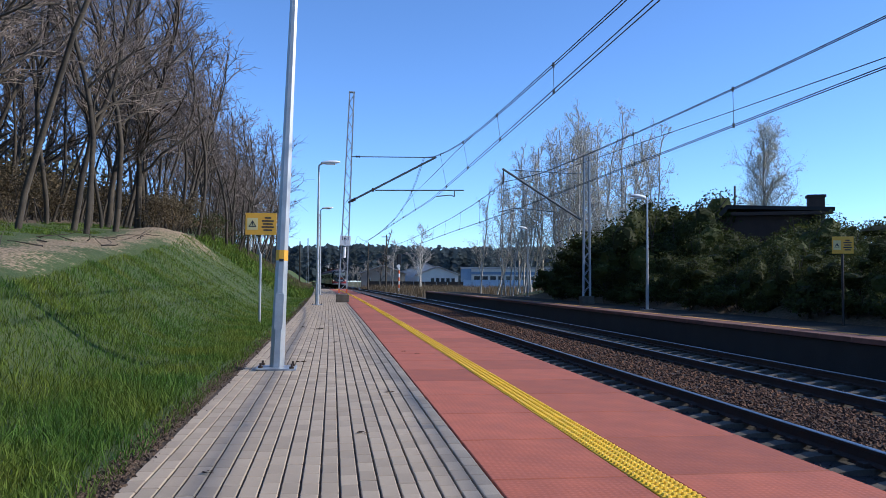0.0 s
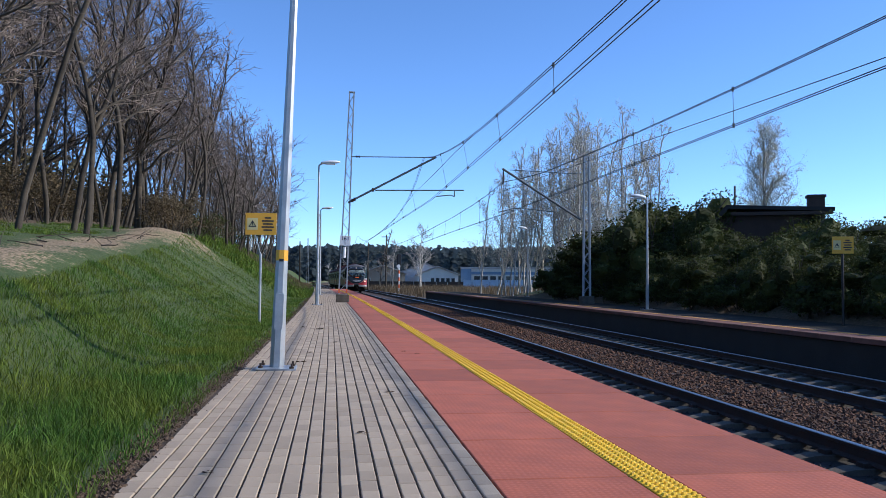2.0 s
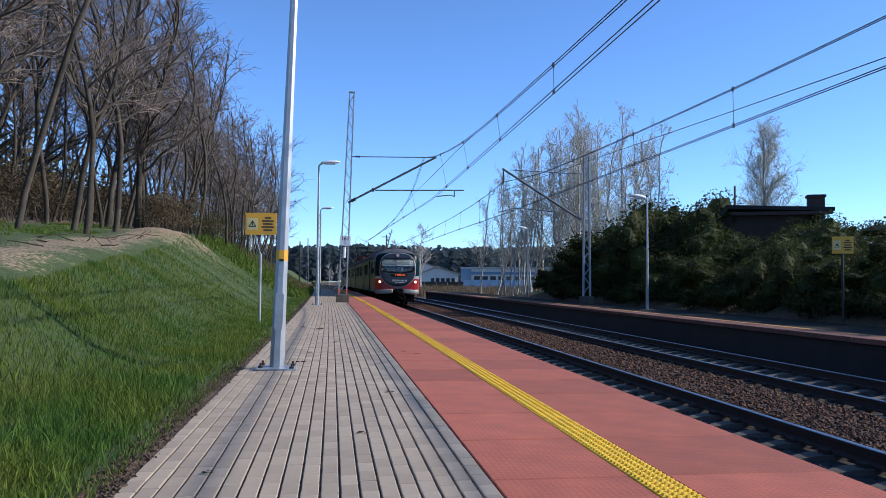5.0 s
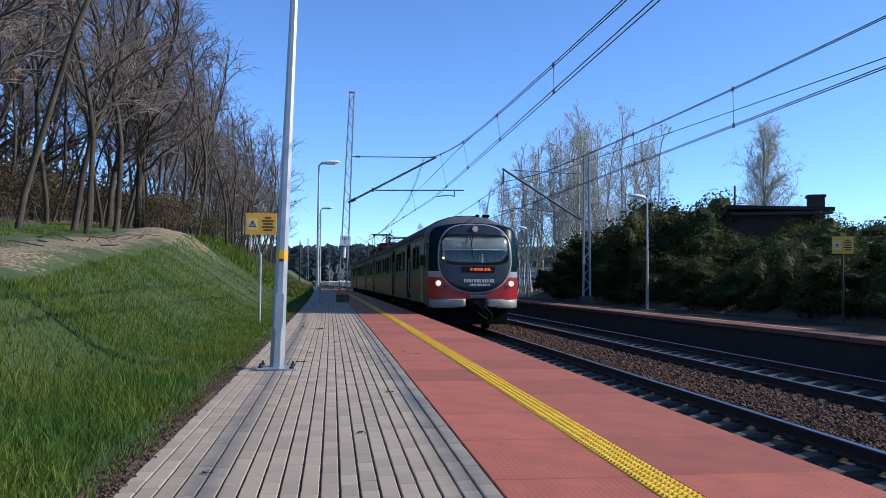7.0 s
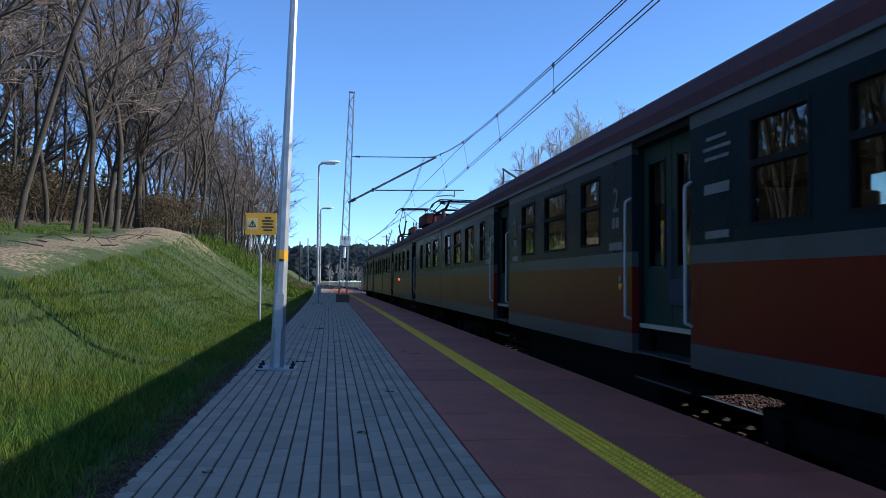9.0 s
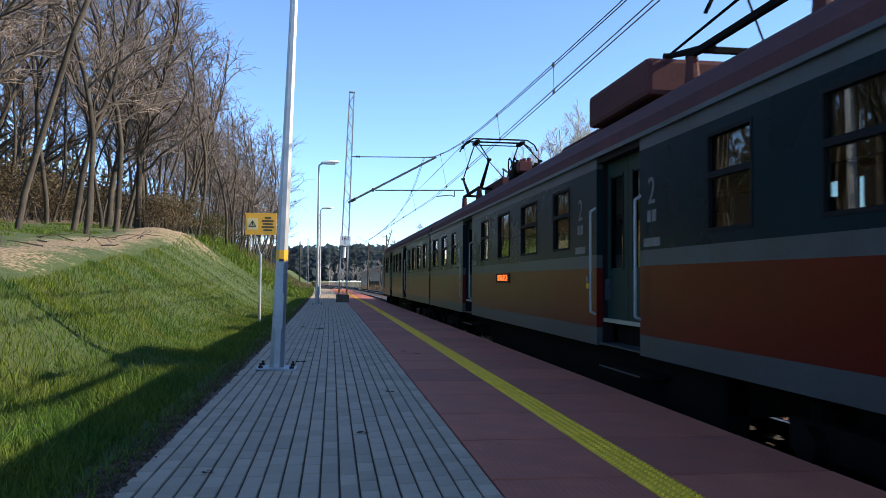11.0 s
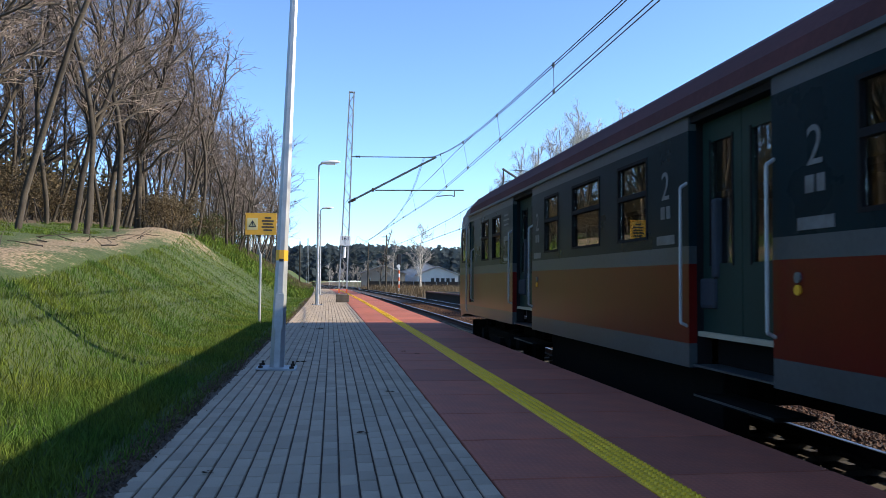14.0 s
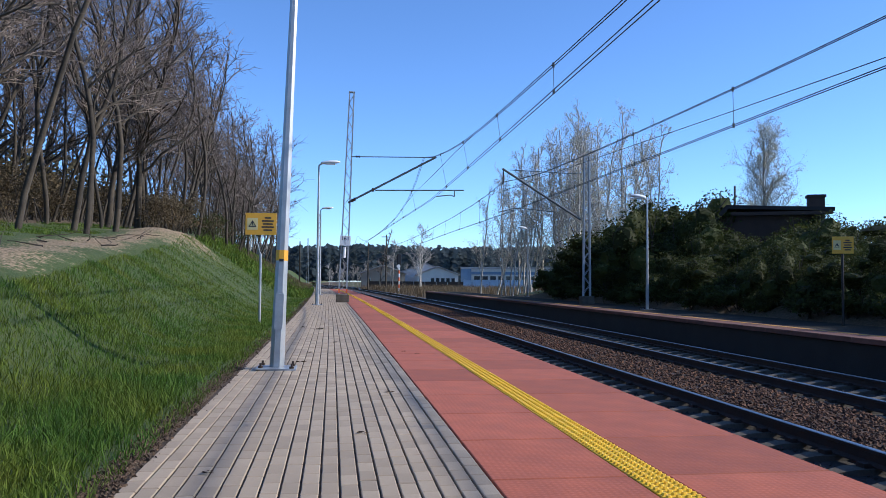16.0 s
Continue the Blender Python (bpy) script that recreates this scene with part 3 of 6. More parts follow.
T_BRIGHT = mat("brushed handrail", (0.34, 0.35, 0.34), 0.4, metal=0.2, vary=0.1, bump=0.02)
T_INSIDE = mat("beige saloon lining", (0.35, 0.31, 0.22), 0.7, vary=0.15, bump=0.05)
T_SEAT = mat("dark blue seat cloth", (0.02, 0.026, 0.034), 0.9, vary=0.3, bump=0.1)
T_GLASS = glass("tinted saloon glass", (0.6, 0.64, 0.58))
T_SCREEN = glass("windscreen glass", (0.62, 0.68, 0.7), 0.1)
T_CLEAR = glass("clear cab glass", (0.86, 0.9, 0.88))
T_MASK = mat("dark blue grey mask paint", (0.013, 0.022, 0.036), 0.4, vary=0.15, scale=1, fine=20, bump=0.01, coat=0.1)
T_CAB = mat("dim grey cab interior", (0.06, 0.07, 0.075), 0.7, vary=0.4, scale=2, bump=0)
T_BLIND = mat("grey green blind", (0.24, 0.27, 0.26), 0.7, vary=0.1, scale=2, bump=0.02)
T_RIM = mat("light grey rim paint", (0.26, 0.28, 0.29), 0.35, vary=0.3, scale=2, bump=0.03, coat=0.3)
T_WHITEF = mat("off white front paint", (0.21, 0.21, 0.2), 0.5, vary=0.4, scale=2, bump=0.03, coat=0.3)
T_HEAD = glow("headlight", (1.0, 0.74, 0.52), 2.6)
# the disc emits by itself, for a warm rim of light round the lens
T_REFLECTOR = glow("self-glowing headlight reflector", (1.0, 0.6, 0.4), 0.45)
T_TOPLIGHT = glow("dim upper headlight", (0.45, 0.34, 0.28), 0.12)
T_LED = glow("amber display", (1.0, 0.15, 0.03), 0.8)
HW = 1.41
# heights over the rail head
Z_SKIRT, Z_RED, Z_STRIPE, Z_WIN, Z_TOP, Z_CANT = 0.86, 1.06, 1.72, 1.87, 2.84, 2.98
D_TOP = 2.9      # head of the doors
ROOF = [(-HW, Z_CANT), (-1.37, 3.16), (-1.2, 3.36), (-0.95, 3.52), (-0.6, 3.64), (-0.2, 3.70)]
ROOF = ROOF + [(-x, z) for x, z in reversed(ROOF)]


def pierced(us, zs, solid, x0, x1):
    """A wall of one piece between x0 and x1, open where solid is false."""
    s = Shape()
    h = len(zs)
    n = len(us) * h
    s.v = [(x, u, z) for x in (x0, x1) for u in us for z in zs]
    count = {}
    for i in range(len(us) - 1):
        for j in range(h - 1):
            if solid[i * (h - 1) + j]:
                c = (i * h + j, (i + 1) * h + j, (i + 1) * h + j + 1, i * h + j + 1)
                s.f += [c, tuple(k + n for k in reversed(c))]
                for p, q in zip(c, c[1:] + c[:1]):
                    count[(p, q)] = count.get((p, q), 0) + 1
    for p, q in count:
        if (q, p) not in count:
            s.f.append((q, p, p + n, q + n))
    s.m = [0] * len(s.f)
    return s


def side_wall(car, sx, u0, u1, doors, windows, style, plain=(), cab_door=None):
    """One side, in bands, with real openings for doors and windows. style: bands of z0, z1, material."""
    out, inn = sx * HW, sx * (HW - 0.07)
    xa, xb = min(out, inn), max(out, inn)
    openings = list(doors) + ([cab_door] if cab_door else [])
    for name, z0, z1, m in style:
        if name == "window_band":
            us = sorted({u0, u1, *[q for w in windows for q in w[:2]], *[q for w in openings for q in w]})
            zs = sorted({z0, z1, *[q for w in windows for q in w[2:]]})
            solid = []
            for i in range(len(us) - 1):
                for j in range(len(zs) - 1):
                    u, z = (us[i] + us[i + 1]) / 2, (zs[j] + zs[j + 1]) / 2
                    solid.append(not (any(p < u < q and lo < z < hi for p, q, lo, hi in windows) or any(p < u < q for p, q in openings)))
            part(name, pierced(us, zs, solid, out, inn), m, car)
            continue
        at = u0
        for a, b in sorted(openings) + [(u1, u1)]:
            part(name, Shape().box(xa, xb, at, a, z0, z1), m, car)
            at = b
    for a, b, zl, zh in windows:
        f = Shape()
        x1, x2 = sx * (HW + 0.006), sx * (HW - 0.05)
        lo, hi = min(x1, x2), max(x1, x2)
        t = 0.03
        f.box(lo, hi, a, a + t, zl, zh)
        bars = [("frame", b - t, b, zl, zh), ("frame", a + t, b - t, zl, zl + t), ("frame", a + t, b - t, zh - t, zh)]
        zm = zl + (zh - zl) * 0.54
        if a not in plain:
            bars.append(("transom", a + t, b - t, zm, zm + 0.05))
        w = part("window", f, T_RUBBER, car, "black rubber window frame")
        for name, p, q, z0, z1 in bars:
            part(name, Shape().box(lo, hi, p, q, z0, z1), T_RUBBER, w)
        g = sx * (HW - 0.03)
        part("pane", Shape().box(min(g, g - sx * 0.01), max(g, g - sx * 0.01), a + t, b - t, zl + t, zh - t), T_GLASS, w)
    for a, b in doors:
        d = HW - 0.13
        lo, hi = min(sx * d, sx * (d - 0.05)), max(sx * d, sx * (d - 0.05))
        mid = (a + b) / 2
        for p, q in ((a, mid - 0.006), (mid + 0.006, b)):
            c = Shape()
            wa, wb = p + 0.14, q - 0.14
            c.box(lo, hi, p, wa, 1.14, D_TOP).box(lo, hi, wb, q, 1.14, D_TOP).box(lo, hi, wa, wb, 1.14, 1.72).box(lo, hi, wa, wb, 2.72, D_TOP)
            leaf = part("door", c, T_DOOR, car, "dull green folding door leaf")
            part("pane", Shape().box(lo + 0.02, hi - 0.02, wa, wb, 1.72, 2.72), T_GLASS, leaf)
            part("frame", Shape().box(lo - 0.008, hi + 0.008, wa - 0.02, wa, 1.70, 2.74).box(lo - 0.008, hi + 0.008, wb, wb + 0.02, 1.70, 2.74), T_RUBBER, leaf)
        part("step", Shape().box(sx * (HW - 0.35) if sx > 0 else -HW + 0.02, sx * (HW - 0.02) if sx > 0 else -HW + 0.35, a + 0.05, b - 0.05, 0.62, 0.65), T_UNDER, car)
        part("step_edge", Shape().box(*sorted((sx * (HW - 0.02), sx * (HW - 0.012))), a + 0.05, b - 0.05, 0.635, 0.65), T_GREY, car)
        part("sill_edge", Shape().box(*sorted((sx * (HW - 0.3), sx * (HW - 0.02))), a + 0.03, b - 0.03, 0.875, 0.89), T_GREY, car)
        part("step_riser", Shape().box(*sorted((sx * (HW - 0.3), sx * (HW - 0.24))), a + 0.03, b - 0.03, 0.89, 1.14), T_UNDER, car)
        part("door_head", Shape().box(*sorted((sx * (HW - 0.02), sx * (HW - 0.2))), a, b, D_TOP, Z_CANT), T_RUBBER, car)
        for p, q in ((a - 0.03, a), (b, b + 0.03)):
            part("door_jamb", Shape().box(*sorted((sx * (HW - 0.07), sx * (HW - 0.2))), p, q, 0.86, 2.96), T_RUBBER, car)
        for u in (a - 0.03, b + 0.03):
            x = sx * (HW + 0.06)
            part("handrail", Shape().path([(sx * HW, u, 1.2), (x, u, 1.23), (x, u, 2.36), (sx * HW, u, 2.4)], 0.0145), T_BRIGHT, car, "bright metal handrail")
        for z, m in ((1.6, T_MARK), (1.52, M_SIGN)):
            part("door_button", Shape().tube((sx * (HW - 0.01), b + 0.3, z), (sx * (HW + 0.015), b + 0.3, z), 0.035, n=12), m, car)
    if cab_door:
        a, b = cab_door
        lo, hi = sorted((sx * (HW - 0.03), sx * (HW - 0.07)))
        wa, wb = a + 0.16, b - 0.16
        solid = [not (i == 1 and j == 1) for i in range(3) for j in range(3)]
        c = pierced([a, wa, wb, b], [1.12, 1.97, 2.74, Z_TOP], solid, hi if sx > 0 else lo, lo if sx > 0 else hi)
        leaf = part("cab_door", c, T_DOOR, car, "narrow green cab door")
        part("pane", Shape().box(lo + 0.015, hi - 0.015, wa, wb, 1.97, 2.74), T_CLEAR, leaf)
        part("door_sill", Shape().box(xa, xb, a, b, Z_RED, 1.12), T_RED, car)
        part("skirt", Shape().box(xa, xb, a, b, Z_SKIRT, Z_RED), T_GREY, car)
        part("top_stripe", Shape().box(xa, xb, a, b, Z_TOP, Z_CANT), T_GREY, car)
        x, u = sx * (HW + 0.05), b - 0.07
        part("handrail", Shape().path([(lo if sx < 0 else hi, u, 1.16), (x, u, 1.2), (x, u, 2.2), (lo if sx < 0 else hi, u, 2.27)], 0.013), T_BRIGHT, leaf)


def bogie(car, u):
    b = part("bogie", Shape().box(-0.95, 0.95, u - 0.3, u + 0.3, 0.3, 0.6), T_UNDER, car, bevel=0.02)
    for k in (-1, 1):
        part("side_frame", Shape().box(*sorted((k * 0.95, k * 1.1)), u - 1.6, u + 1.6, 0.38, 0.62), T_UNDER, b, bevel=0.02)
        part("bolster_spring", Shape().box(*sorted((k * 1.1, k * 1.2)), u - 0.5, u + 0.5, 0.25, 0.5), T_UNDER, b, bevel=0.02)
    for y in (u - 1.25, u + 1.25):
        for k in (-1, 1):
            part("wheel", Shape().tube((k * 0.69, y, 0.47), (k * 0.83, y, 0.47), 0.47, n=24).tube((k * 0.67, y, 0.47), (k * 0.70, y, 0.47), 0.50, n=24), T_UNDER, b)
            part("axle_box", Shape().tube((k * 0.83, y, 0.47), (k * 1.2, y, 0.47), 0.13, n=10), T_UNDER, b)
        part("axle", Shape().tube((-0.67, y, 0.47), (0.67, y, 0.47), 0.08, n=8), T_UNDER, b)
        for k in (-1, 1):
            sp = Shape()
            sp.loft([[(k * 1.03 + rr * math.cos(2 * math.pi * q / 10), y + rr * math.sin(2 * math.pi * q / 10), 0.62 + 0.024 * i) for q in range(10)] for i, rr in enumerate((0.11, 0.08) * 6)])
            part("spring", sp, T_UNDER, b)


def inside(car, u0, u1):
    part("floor", Shape().box(-HW + 0.08, HW - 0.08, u0 + 0.05, u1 - 0.05, 1.12, 1.16), T_INSIDE, car)
    part("ceiling", Shape().box(-HW + 0.08, HW - 0.08, u0 + 0.05, u1 - 0.05, 2.92, 2.95), T_INSIDE, car)
    u = u0 + 2.6
    while u < u1 - 1.5:
        for x in (-0.85, 0.85):
            part("seat", Shape().box(x - 0.46, x + 0.46, u, u + 0.42, 1.35, 1.6).box(x - 0.46, x + 0.46, u + 0.36, u + 0.46, 1.6, 2.25), T_SEAT, car, bevel=0.03)
        u += 1.6


def roof(car, u0, u1):
    part("roof", Shape().loft([[(x, u, z) for x, z in ROOF] for u in (u0, u1)]), T_ROOF, car, "dusty brown curved roof", smooth=False)
    for sx in (-1, 1):
        part("gutter", Shape().box(*sorted((sx * (HW - 0.02), sx * (HW + 0.035))), u0, u1, Z_CANT - 0.02, Z_CANT + 0.025), T_GREY, car)


def ends(car, us):
    for u in us:
        part("end_wall", Shape().box(-HW + 0.07, HW - 0.07, u - 0.02, u + 0.02, 0.9, Z_CANT - 0.02), T_RUBBER, car)


def under(car, spans):
    for a, b, x in spans:
        part("equipment_box", Shape().box(x - 0.5, x + 0.5, a, b, 0.42, 0.88), T_UNDER, car, bevel=0.02)
    lo, hi = min(a for a, b, x in spans), max(b for a, b, x in spans)
    # added bars that keep sunlight from passing beneath the car, no known part
    for k in (-0.95, 0.95):
        part("cable_trough", Shape().box(k - 0.12, k + 0.12, lo, hi - 2.2, 0.2, 0.86), T_UNDER, car, bevel=0.02)


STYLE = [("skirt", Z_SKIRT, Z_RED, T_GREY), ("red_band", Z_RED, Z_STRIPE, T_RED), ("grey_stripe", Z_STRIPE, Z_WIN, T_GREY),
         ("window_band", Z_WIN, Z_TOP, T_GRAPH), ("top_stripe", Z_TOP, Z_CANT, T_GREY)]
WZ = (1.965, 2.75)


def bulge(x, z):
    """How far the nose lies behind its foremost point."""
    return -0.14 + 0.42 * (abs(x) / HW) ** 5.5 + 0.34 * max(0, (z - 2.2) / 1.2) ** 2 + 0.05 * max(0, (1.1 - z)) ** 2


def on_nose(outline, lift, rings=7, centre=None):
    """A patch on the nose inside an outline of (x, z), raised by lift."""
    cx = sum(p[0] for p in outline) / len(outline) if centre is None else centre[0]
    cz = sum(p[1] for p in outline) / len(outline) if centre is None else centre[1]
    n = len(outline)
    vs = [(cx, bulge(cx, cz) - lift, cz)]
    for r in range(1, rings + 1):
        k = r / rings
        vs += [(cx + (x - cx) * k, bulge(cx + (x - cx) * k, cz + (z - cz) * k) - lift, cz + (z - cz) * k) for x, z in outline]
    vs += [(x, bulge(x, z) + 0.02, z) for x, z in outline]
    fs = [(0, 1 + i, 1 + (i + 1) % n) for i in range(n)]
    for r in range(rings):
        for i in range(n):
            j = (i + 1) % n
            fs.append((1 + r * n + i, 1 + (r + 1) * n + i, 1 + (r + 1) * n + j, 1 + r * n + j))
    return Shape().add(vs, fs)


def ring_on_nose(hole, outline, lift, rings=6):
    """A patch on the nose between a hole and an outline, both with as many points."""
    n = len(hole)
    vs = [(x, bulge(x, z) + 0.03, z) for x, z in hole]
    for r in range(rings + 1):
        k = r / rings
        vs += [(a + (c - a) * k, bulge(a + (c - a) * k, b + (d - b) * k) - lift, b + (d - b) * k) for (a, b), (c, d) in zip(hole, outline)]
    vs += [(x, bulge(x, z) + 0.02, z) for x, z in outline]
    fs = [(r * n + i, r * n + (i + 1) % n, (r + 1) * n + (i + 1) % n, (r + 1) * n + i) for r in range(rings + 2) for i in range(n)]
    return Shape().add(vs, fs)


def sheet_on_nose(outline, front, back, rings=7):
    """A thin closed sheet on the nose inside an outline, with a front and a back face."""
    n = len(outline)
    cx, cz = sum(p[0] for p in outline) / n, sum(p[1] for p in outline) / n
    vs, fs = [], []
    for lift in (front, back):
        o = len(vs)
        vs.append((cx, bulge(cx, cz) - lift, cz))
        for r in range(1, rings + 1):
            k = r / rings
            vs += [(cx + (x - cx) * k, bulge(cx + (x - cx) * k, cz + (z - cz) * k) - lift, cz + (z - cz) * k) for x, z in outline]
        fs += [(o, o + 1 + i, o + 1 + (i + 1) % n) for i in range(n)]
        fs += [(o + 1 + r * n + i, o + 1 + (r + 1) * n + i, o + 1 + (r + 1) * n + (i + 1) % n, o + 1 + r * n + (i + 1) % n) for r in range(rings - 1) for i in range(n)]
    p, q = 1 + (rings - 1) * n, 2 + (2 * rings - 1) * n
    fs += [(p + i, p + (i + 1) % n, q + (i + 1) % n, q + i) for i in range(n)]
    return Shape().add(vs, fs)


def spread_to(points, centre, polygon):
    """Each point pushed outwards from the centre until it meets the polygon."""
    out = []
    for x, z in points:
        dx, dz = x - centre[0], z - centre[1]
        best = 1.0
        for (ax, az), (bx, bz) in zip(polygon, polygon[1:] + polygon[:1]):
            ex, ez = bx - ax, bz - az
            det = dx * ez - dz * ex
            if abs(det) > 1e-9:
                t = ((ax - centre[0]) * ez - (az - centre[1]) * ex) / det
                w = ((ax - centre[0]) * dz - (az - centre[1]) * dx) / det
                if t > 0 and -1e-6 <= w <= 1 + 1e-6:
                    best = t
        out.append((centre[0] + dx * best, centre[1] + dz * best))
    return out


def band_on_nose(z0, z1, lift, reach=1.404, n=36, rows=4):
    """A level band across the nose."""
    vs, fs = [], []
    for j in range(rows + 1):
        z = z0 + (z1 - z0) * j / rows
        vs += [(x, bulge(x, z) - lift, z) for x in (reach * math.sin(math.pi * (i / n - 0.5)) for i in range(n + 1))]
    for j in range(rows):
        fs += [(j * (n + 1) + i, j * (n + 1) + i + 1, (j + 1) * (n + 1) + i + 1, (j + 1) * (n + 1) + i) for i in range(n)]
    return Shape().add(vs, fs)


def oval(cx, w, z0, z1, p_low=2.2, p_high=3.0, zc=None, n=48):
    zc = (z0 + z1) / 2 if zc is None else zc
    pts = []
    for i in range(n):
        a = 2 * math.pi * i / n
        c, s = math.cos(a), math.sin(a)
        p = p_high if s > 0 else p_low
        r = (abs(c) ** p + abs(s) ** p) ** (-1 / p)
        pts.append((cx + w * c * r, zc + (z1 - zc if s > 0 else zc - z0) * s * r))
    return pts


def nose(car, u_full):
    """The rounded driving end at u = 0, joined to the full section at u_full."""
    edge = [(-1.37, 0.72), (-1.40, 1.04), (-1.41, 1.4), (-1.41, 1.69), (-1.41, 1.87), (-1.408, 2.0), (-1.40, 2.4), (-1.385, 2.73), (-1.38, 2.87), (-1.355, 3.04), (-1.24, 3.20), (-0.94, 3.30), (-0.46, 3.355), (0, 3.37)]
    edge = edge + [(-x, z) for x, z in reversed(edge[:-1])]
    full = [(-HW, Z_SKIRT), (-HW, 1.06), (-HW, 1.4), (-HW, 1.72), (-HW, 1.87), (-HW, 2.0), (-HW, 2.4), (-HW, 2.73), (-HW, Z_TOP), (-HW, Z_CANT), (-1.37, 3.16), (-1.2, 3.36), (-0.6, 3.62), (0, 3.68)]
    full = full + [(-x, z) for x, z in reversed(full[:-1])]

    def ring(k):
        e = math.sin(k * math.pi / 2) ** 0.75
        return [(a[0] + (b[0] - a[0]) * e, bulge(*a) + (u_full - bulge(*a)) * k, a[1] + (b[1] - a[1]) * e) for a, b in zip(edge, full)]
    steps = (0, 0.06, 0.15, 0.26, 0.5, 0.72, 0.86, 1.0)
    s = Shape().loft([ring(k) for k in steps], close=False, caps=False)
    # the side windows of the cab are holes in the shell
    wide = len(edge) - 1
    keep = [f for i, f in enumerate(s.f) if not (3 <= i // wide <= 4 and (i % wide in (5, 6) or i % wide in (wide - 6, wide - 7)))]
    s.f, s.m = keep, [0] * len(keep)
    me = tidy(s.mesh("cab_shell", T_CABROOF, T_GRAPH, T_GREY, T_RED, T_GREY, smooth=True))
    for p in me.polygons:
        z = p.center.z
        p.material_index = 0 if z > 3.0 or z > 2.88 and p.center.y < 0.9 else 2 if z > 2.88 else 1 if z > 1.87 else 2 if z > 1.7 else 3 if z > 1.04 else 4
    part("cab_shell", me, None, car)
    screen = oval(0, 1.03, 2.1, 2.95, 5.0, 10.0, zc=2.5)
    seal = oval(0, 1.055, 2.07, 2.98, 5.0, 10.0, zc=2.5)
    face = [(x, z) for x, z in edge if z > 1.66]
    part("front_panel", ring_on_nose(seal, spread_to(seal, (0, 2.5), face), 0.0), T_GRAPH, car, smooth=True)
    # front bands are lighter than the side bands, with the front's light in their colour
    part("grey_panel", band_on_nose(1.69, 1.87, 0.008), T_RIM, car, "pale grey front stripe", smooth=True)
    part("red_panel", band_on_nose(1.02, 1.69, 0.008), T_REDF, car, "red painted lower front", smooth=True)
    for s in (-1, 1):
        part("bumper", on_nose([(s * 0.31, 1.03), (s * 0.31, 0.80), (s * 0.7, 0.76), (s * 1.2, 0.74), (s * 1.37, 0.77), (s * 1.39, 1.03), (s * 0.8, 1.03)], 0.03, 5), T_WHITEF, car, "pale scuffed bumper panel", smooth=True)
    mask = part("mask", ring_on_nose(seal, oval(0, 1.11, 1.24, 3.31, 2.2, 3.0, zc=2.2), 0.045), T_MASK, car, "dark blue-grey oval front mask", smooth=True)
    part("mask_rim", ring_on_nose(seal, oval(0, 1.15, 1.19, 3.34, 2.2, 3.0, zc=2.2), 0.03), T_RIM, car, smooth=True)
    part("windscreen", sheet_on_nose(screen, 0.055, 0.043), T_SCREEN, car, "large one-piece windscreen", smooth=True).visible_shadow = False
    part("screen_seal", ring_on_nose(screen, seal, 0.05, 2), T_RUBBER, car, smooth=True)
    part("sun_blind", on_nose([(-1.0, 2.53), (1.0, 2.53), (1.02, 2.7), (1.0, 2.92), (-1.0, 2.92), (-1.02, 2.7)], 0.02, centre=(0, 2.74)), T_BLIND, car, "lowered pale sun blind", smooth=True)
    part("blind_edge", Shape().path([(x, bulge(x, 2.53) - 0.026, 2.53) for x in (-1.0, -0.6, -0.2, 0.2, 0.6, 1.0)], 0.009), M_WHITE, car)
    part("papers", Shape().box(0.28, 0.33, 0.32, 0.34, 2.16, 2.42).box(0.28, 0.6, 0.32, 0.34, 2.14, 2.17), M_WHITE, car, "white papers behind the windscreen")
    part("cab_floor", Shape().box(-1.33, 1.33, 0.35, 2.2, 1.06, 1.1), T_CAB, car)
    wip = Shape().path([(0.0, bulge(0, 3.15) - 0.09, 3.12), (-0.14, bulge(0, 2.7) - 0.1, 2.72), (-0.1, bulge(0, 2.4) - 0.09, 2.32)], 0.013)
    wip.path([(-0.16, bulge(0, 2.85) - 0.085, 2.9), (-0.08, bulge(0, 2.3) - 0.085, 2.25)], 0.014)
    part("wiper", wip, T_RUBBER, car)
    disp = part("display", on_nose([(-0.44, 1.83), (0.56, 1.83), (0.6, 2.02), (-0.48, 2.02)], 0.055, 3), T_RUBBER, car, "destination display")
    letters("display_text", "R 87500 ZIEL", 0.115, Matrix.Translation((0.15, bulge(0.3, 1.9) - 0.064, 1.925)), T_LED, disp)
    for zz, x0, x1, h, n in ((1.585, -0.38, 0.58, 0.052, 12), (1.46, -0.2, 0.44, 0.034, 11)):
        for i in range(n):
            w = (x1 - x0) / n
            x = x0 + w * i
            part("text_bar", Shape().box(x + w * 0.16, x + w * (0.66 + 0.2 * (i % 3 > 0)), bulge(x + w / 2, zz) - 0.062, bulge(x + w / 2, zz) - 0.04, zz - h, zz + h), T_BARS, mask)
    for s in (-1, 1):
        b = bulge(1.134, 1.5)
        h = part("headlight", Shape().tube((s * 1.134, b - 0.045, 1.5), (s * 1.134, b + 0.05, 1.5), 0.098, n=24), T_RIM, car, "round headlight set in the red front")
        part("lens", Shape().tube((s * 1.125, b - 0.07, 1.505), (s * 1.125, b - 0.04, 1.505), 0.05, n=20), T_HEAD, h, "glowing headlight lens")
        part("reflector", Shape().tube((s * 1.13, b - 0.055, 1.5), (s * 1.13, b - 0.04, 1.5), 0.086, n=24), T_REFLECTOR, h)
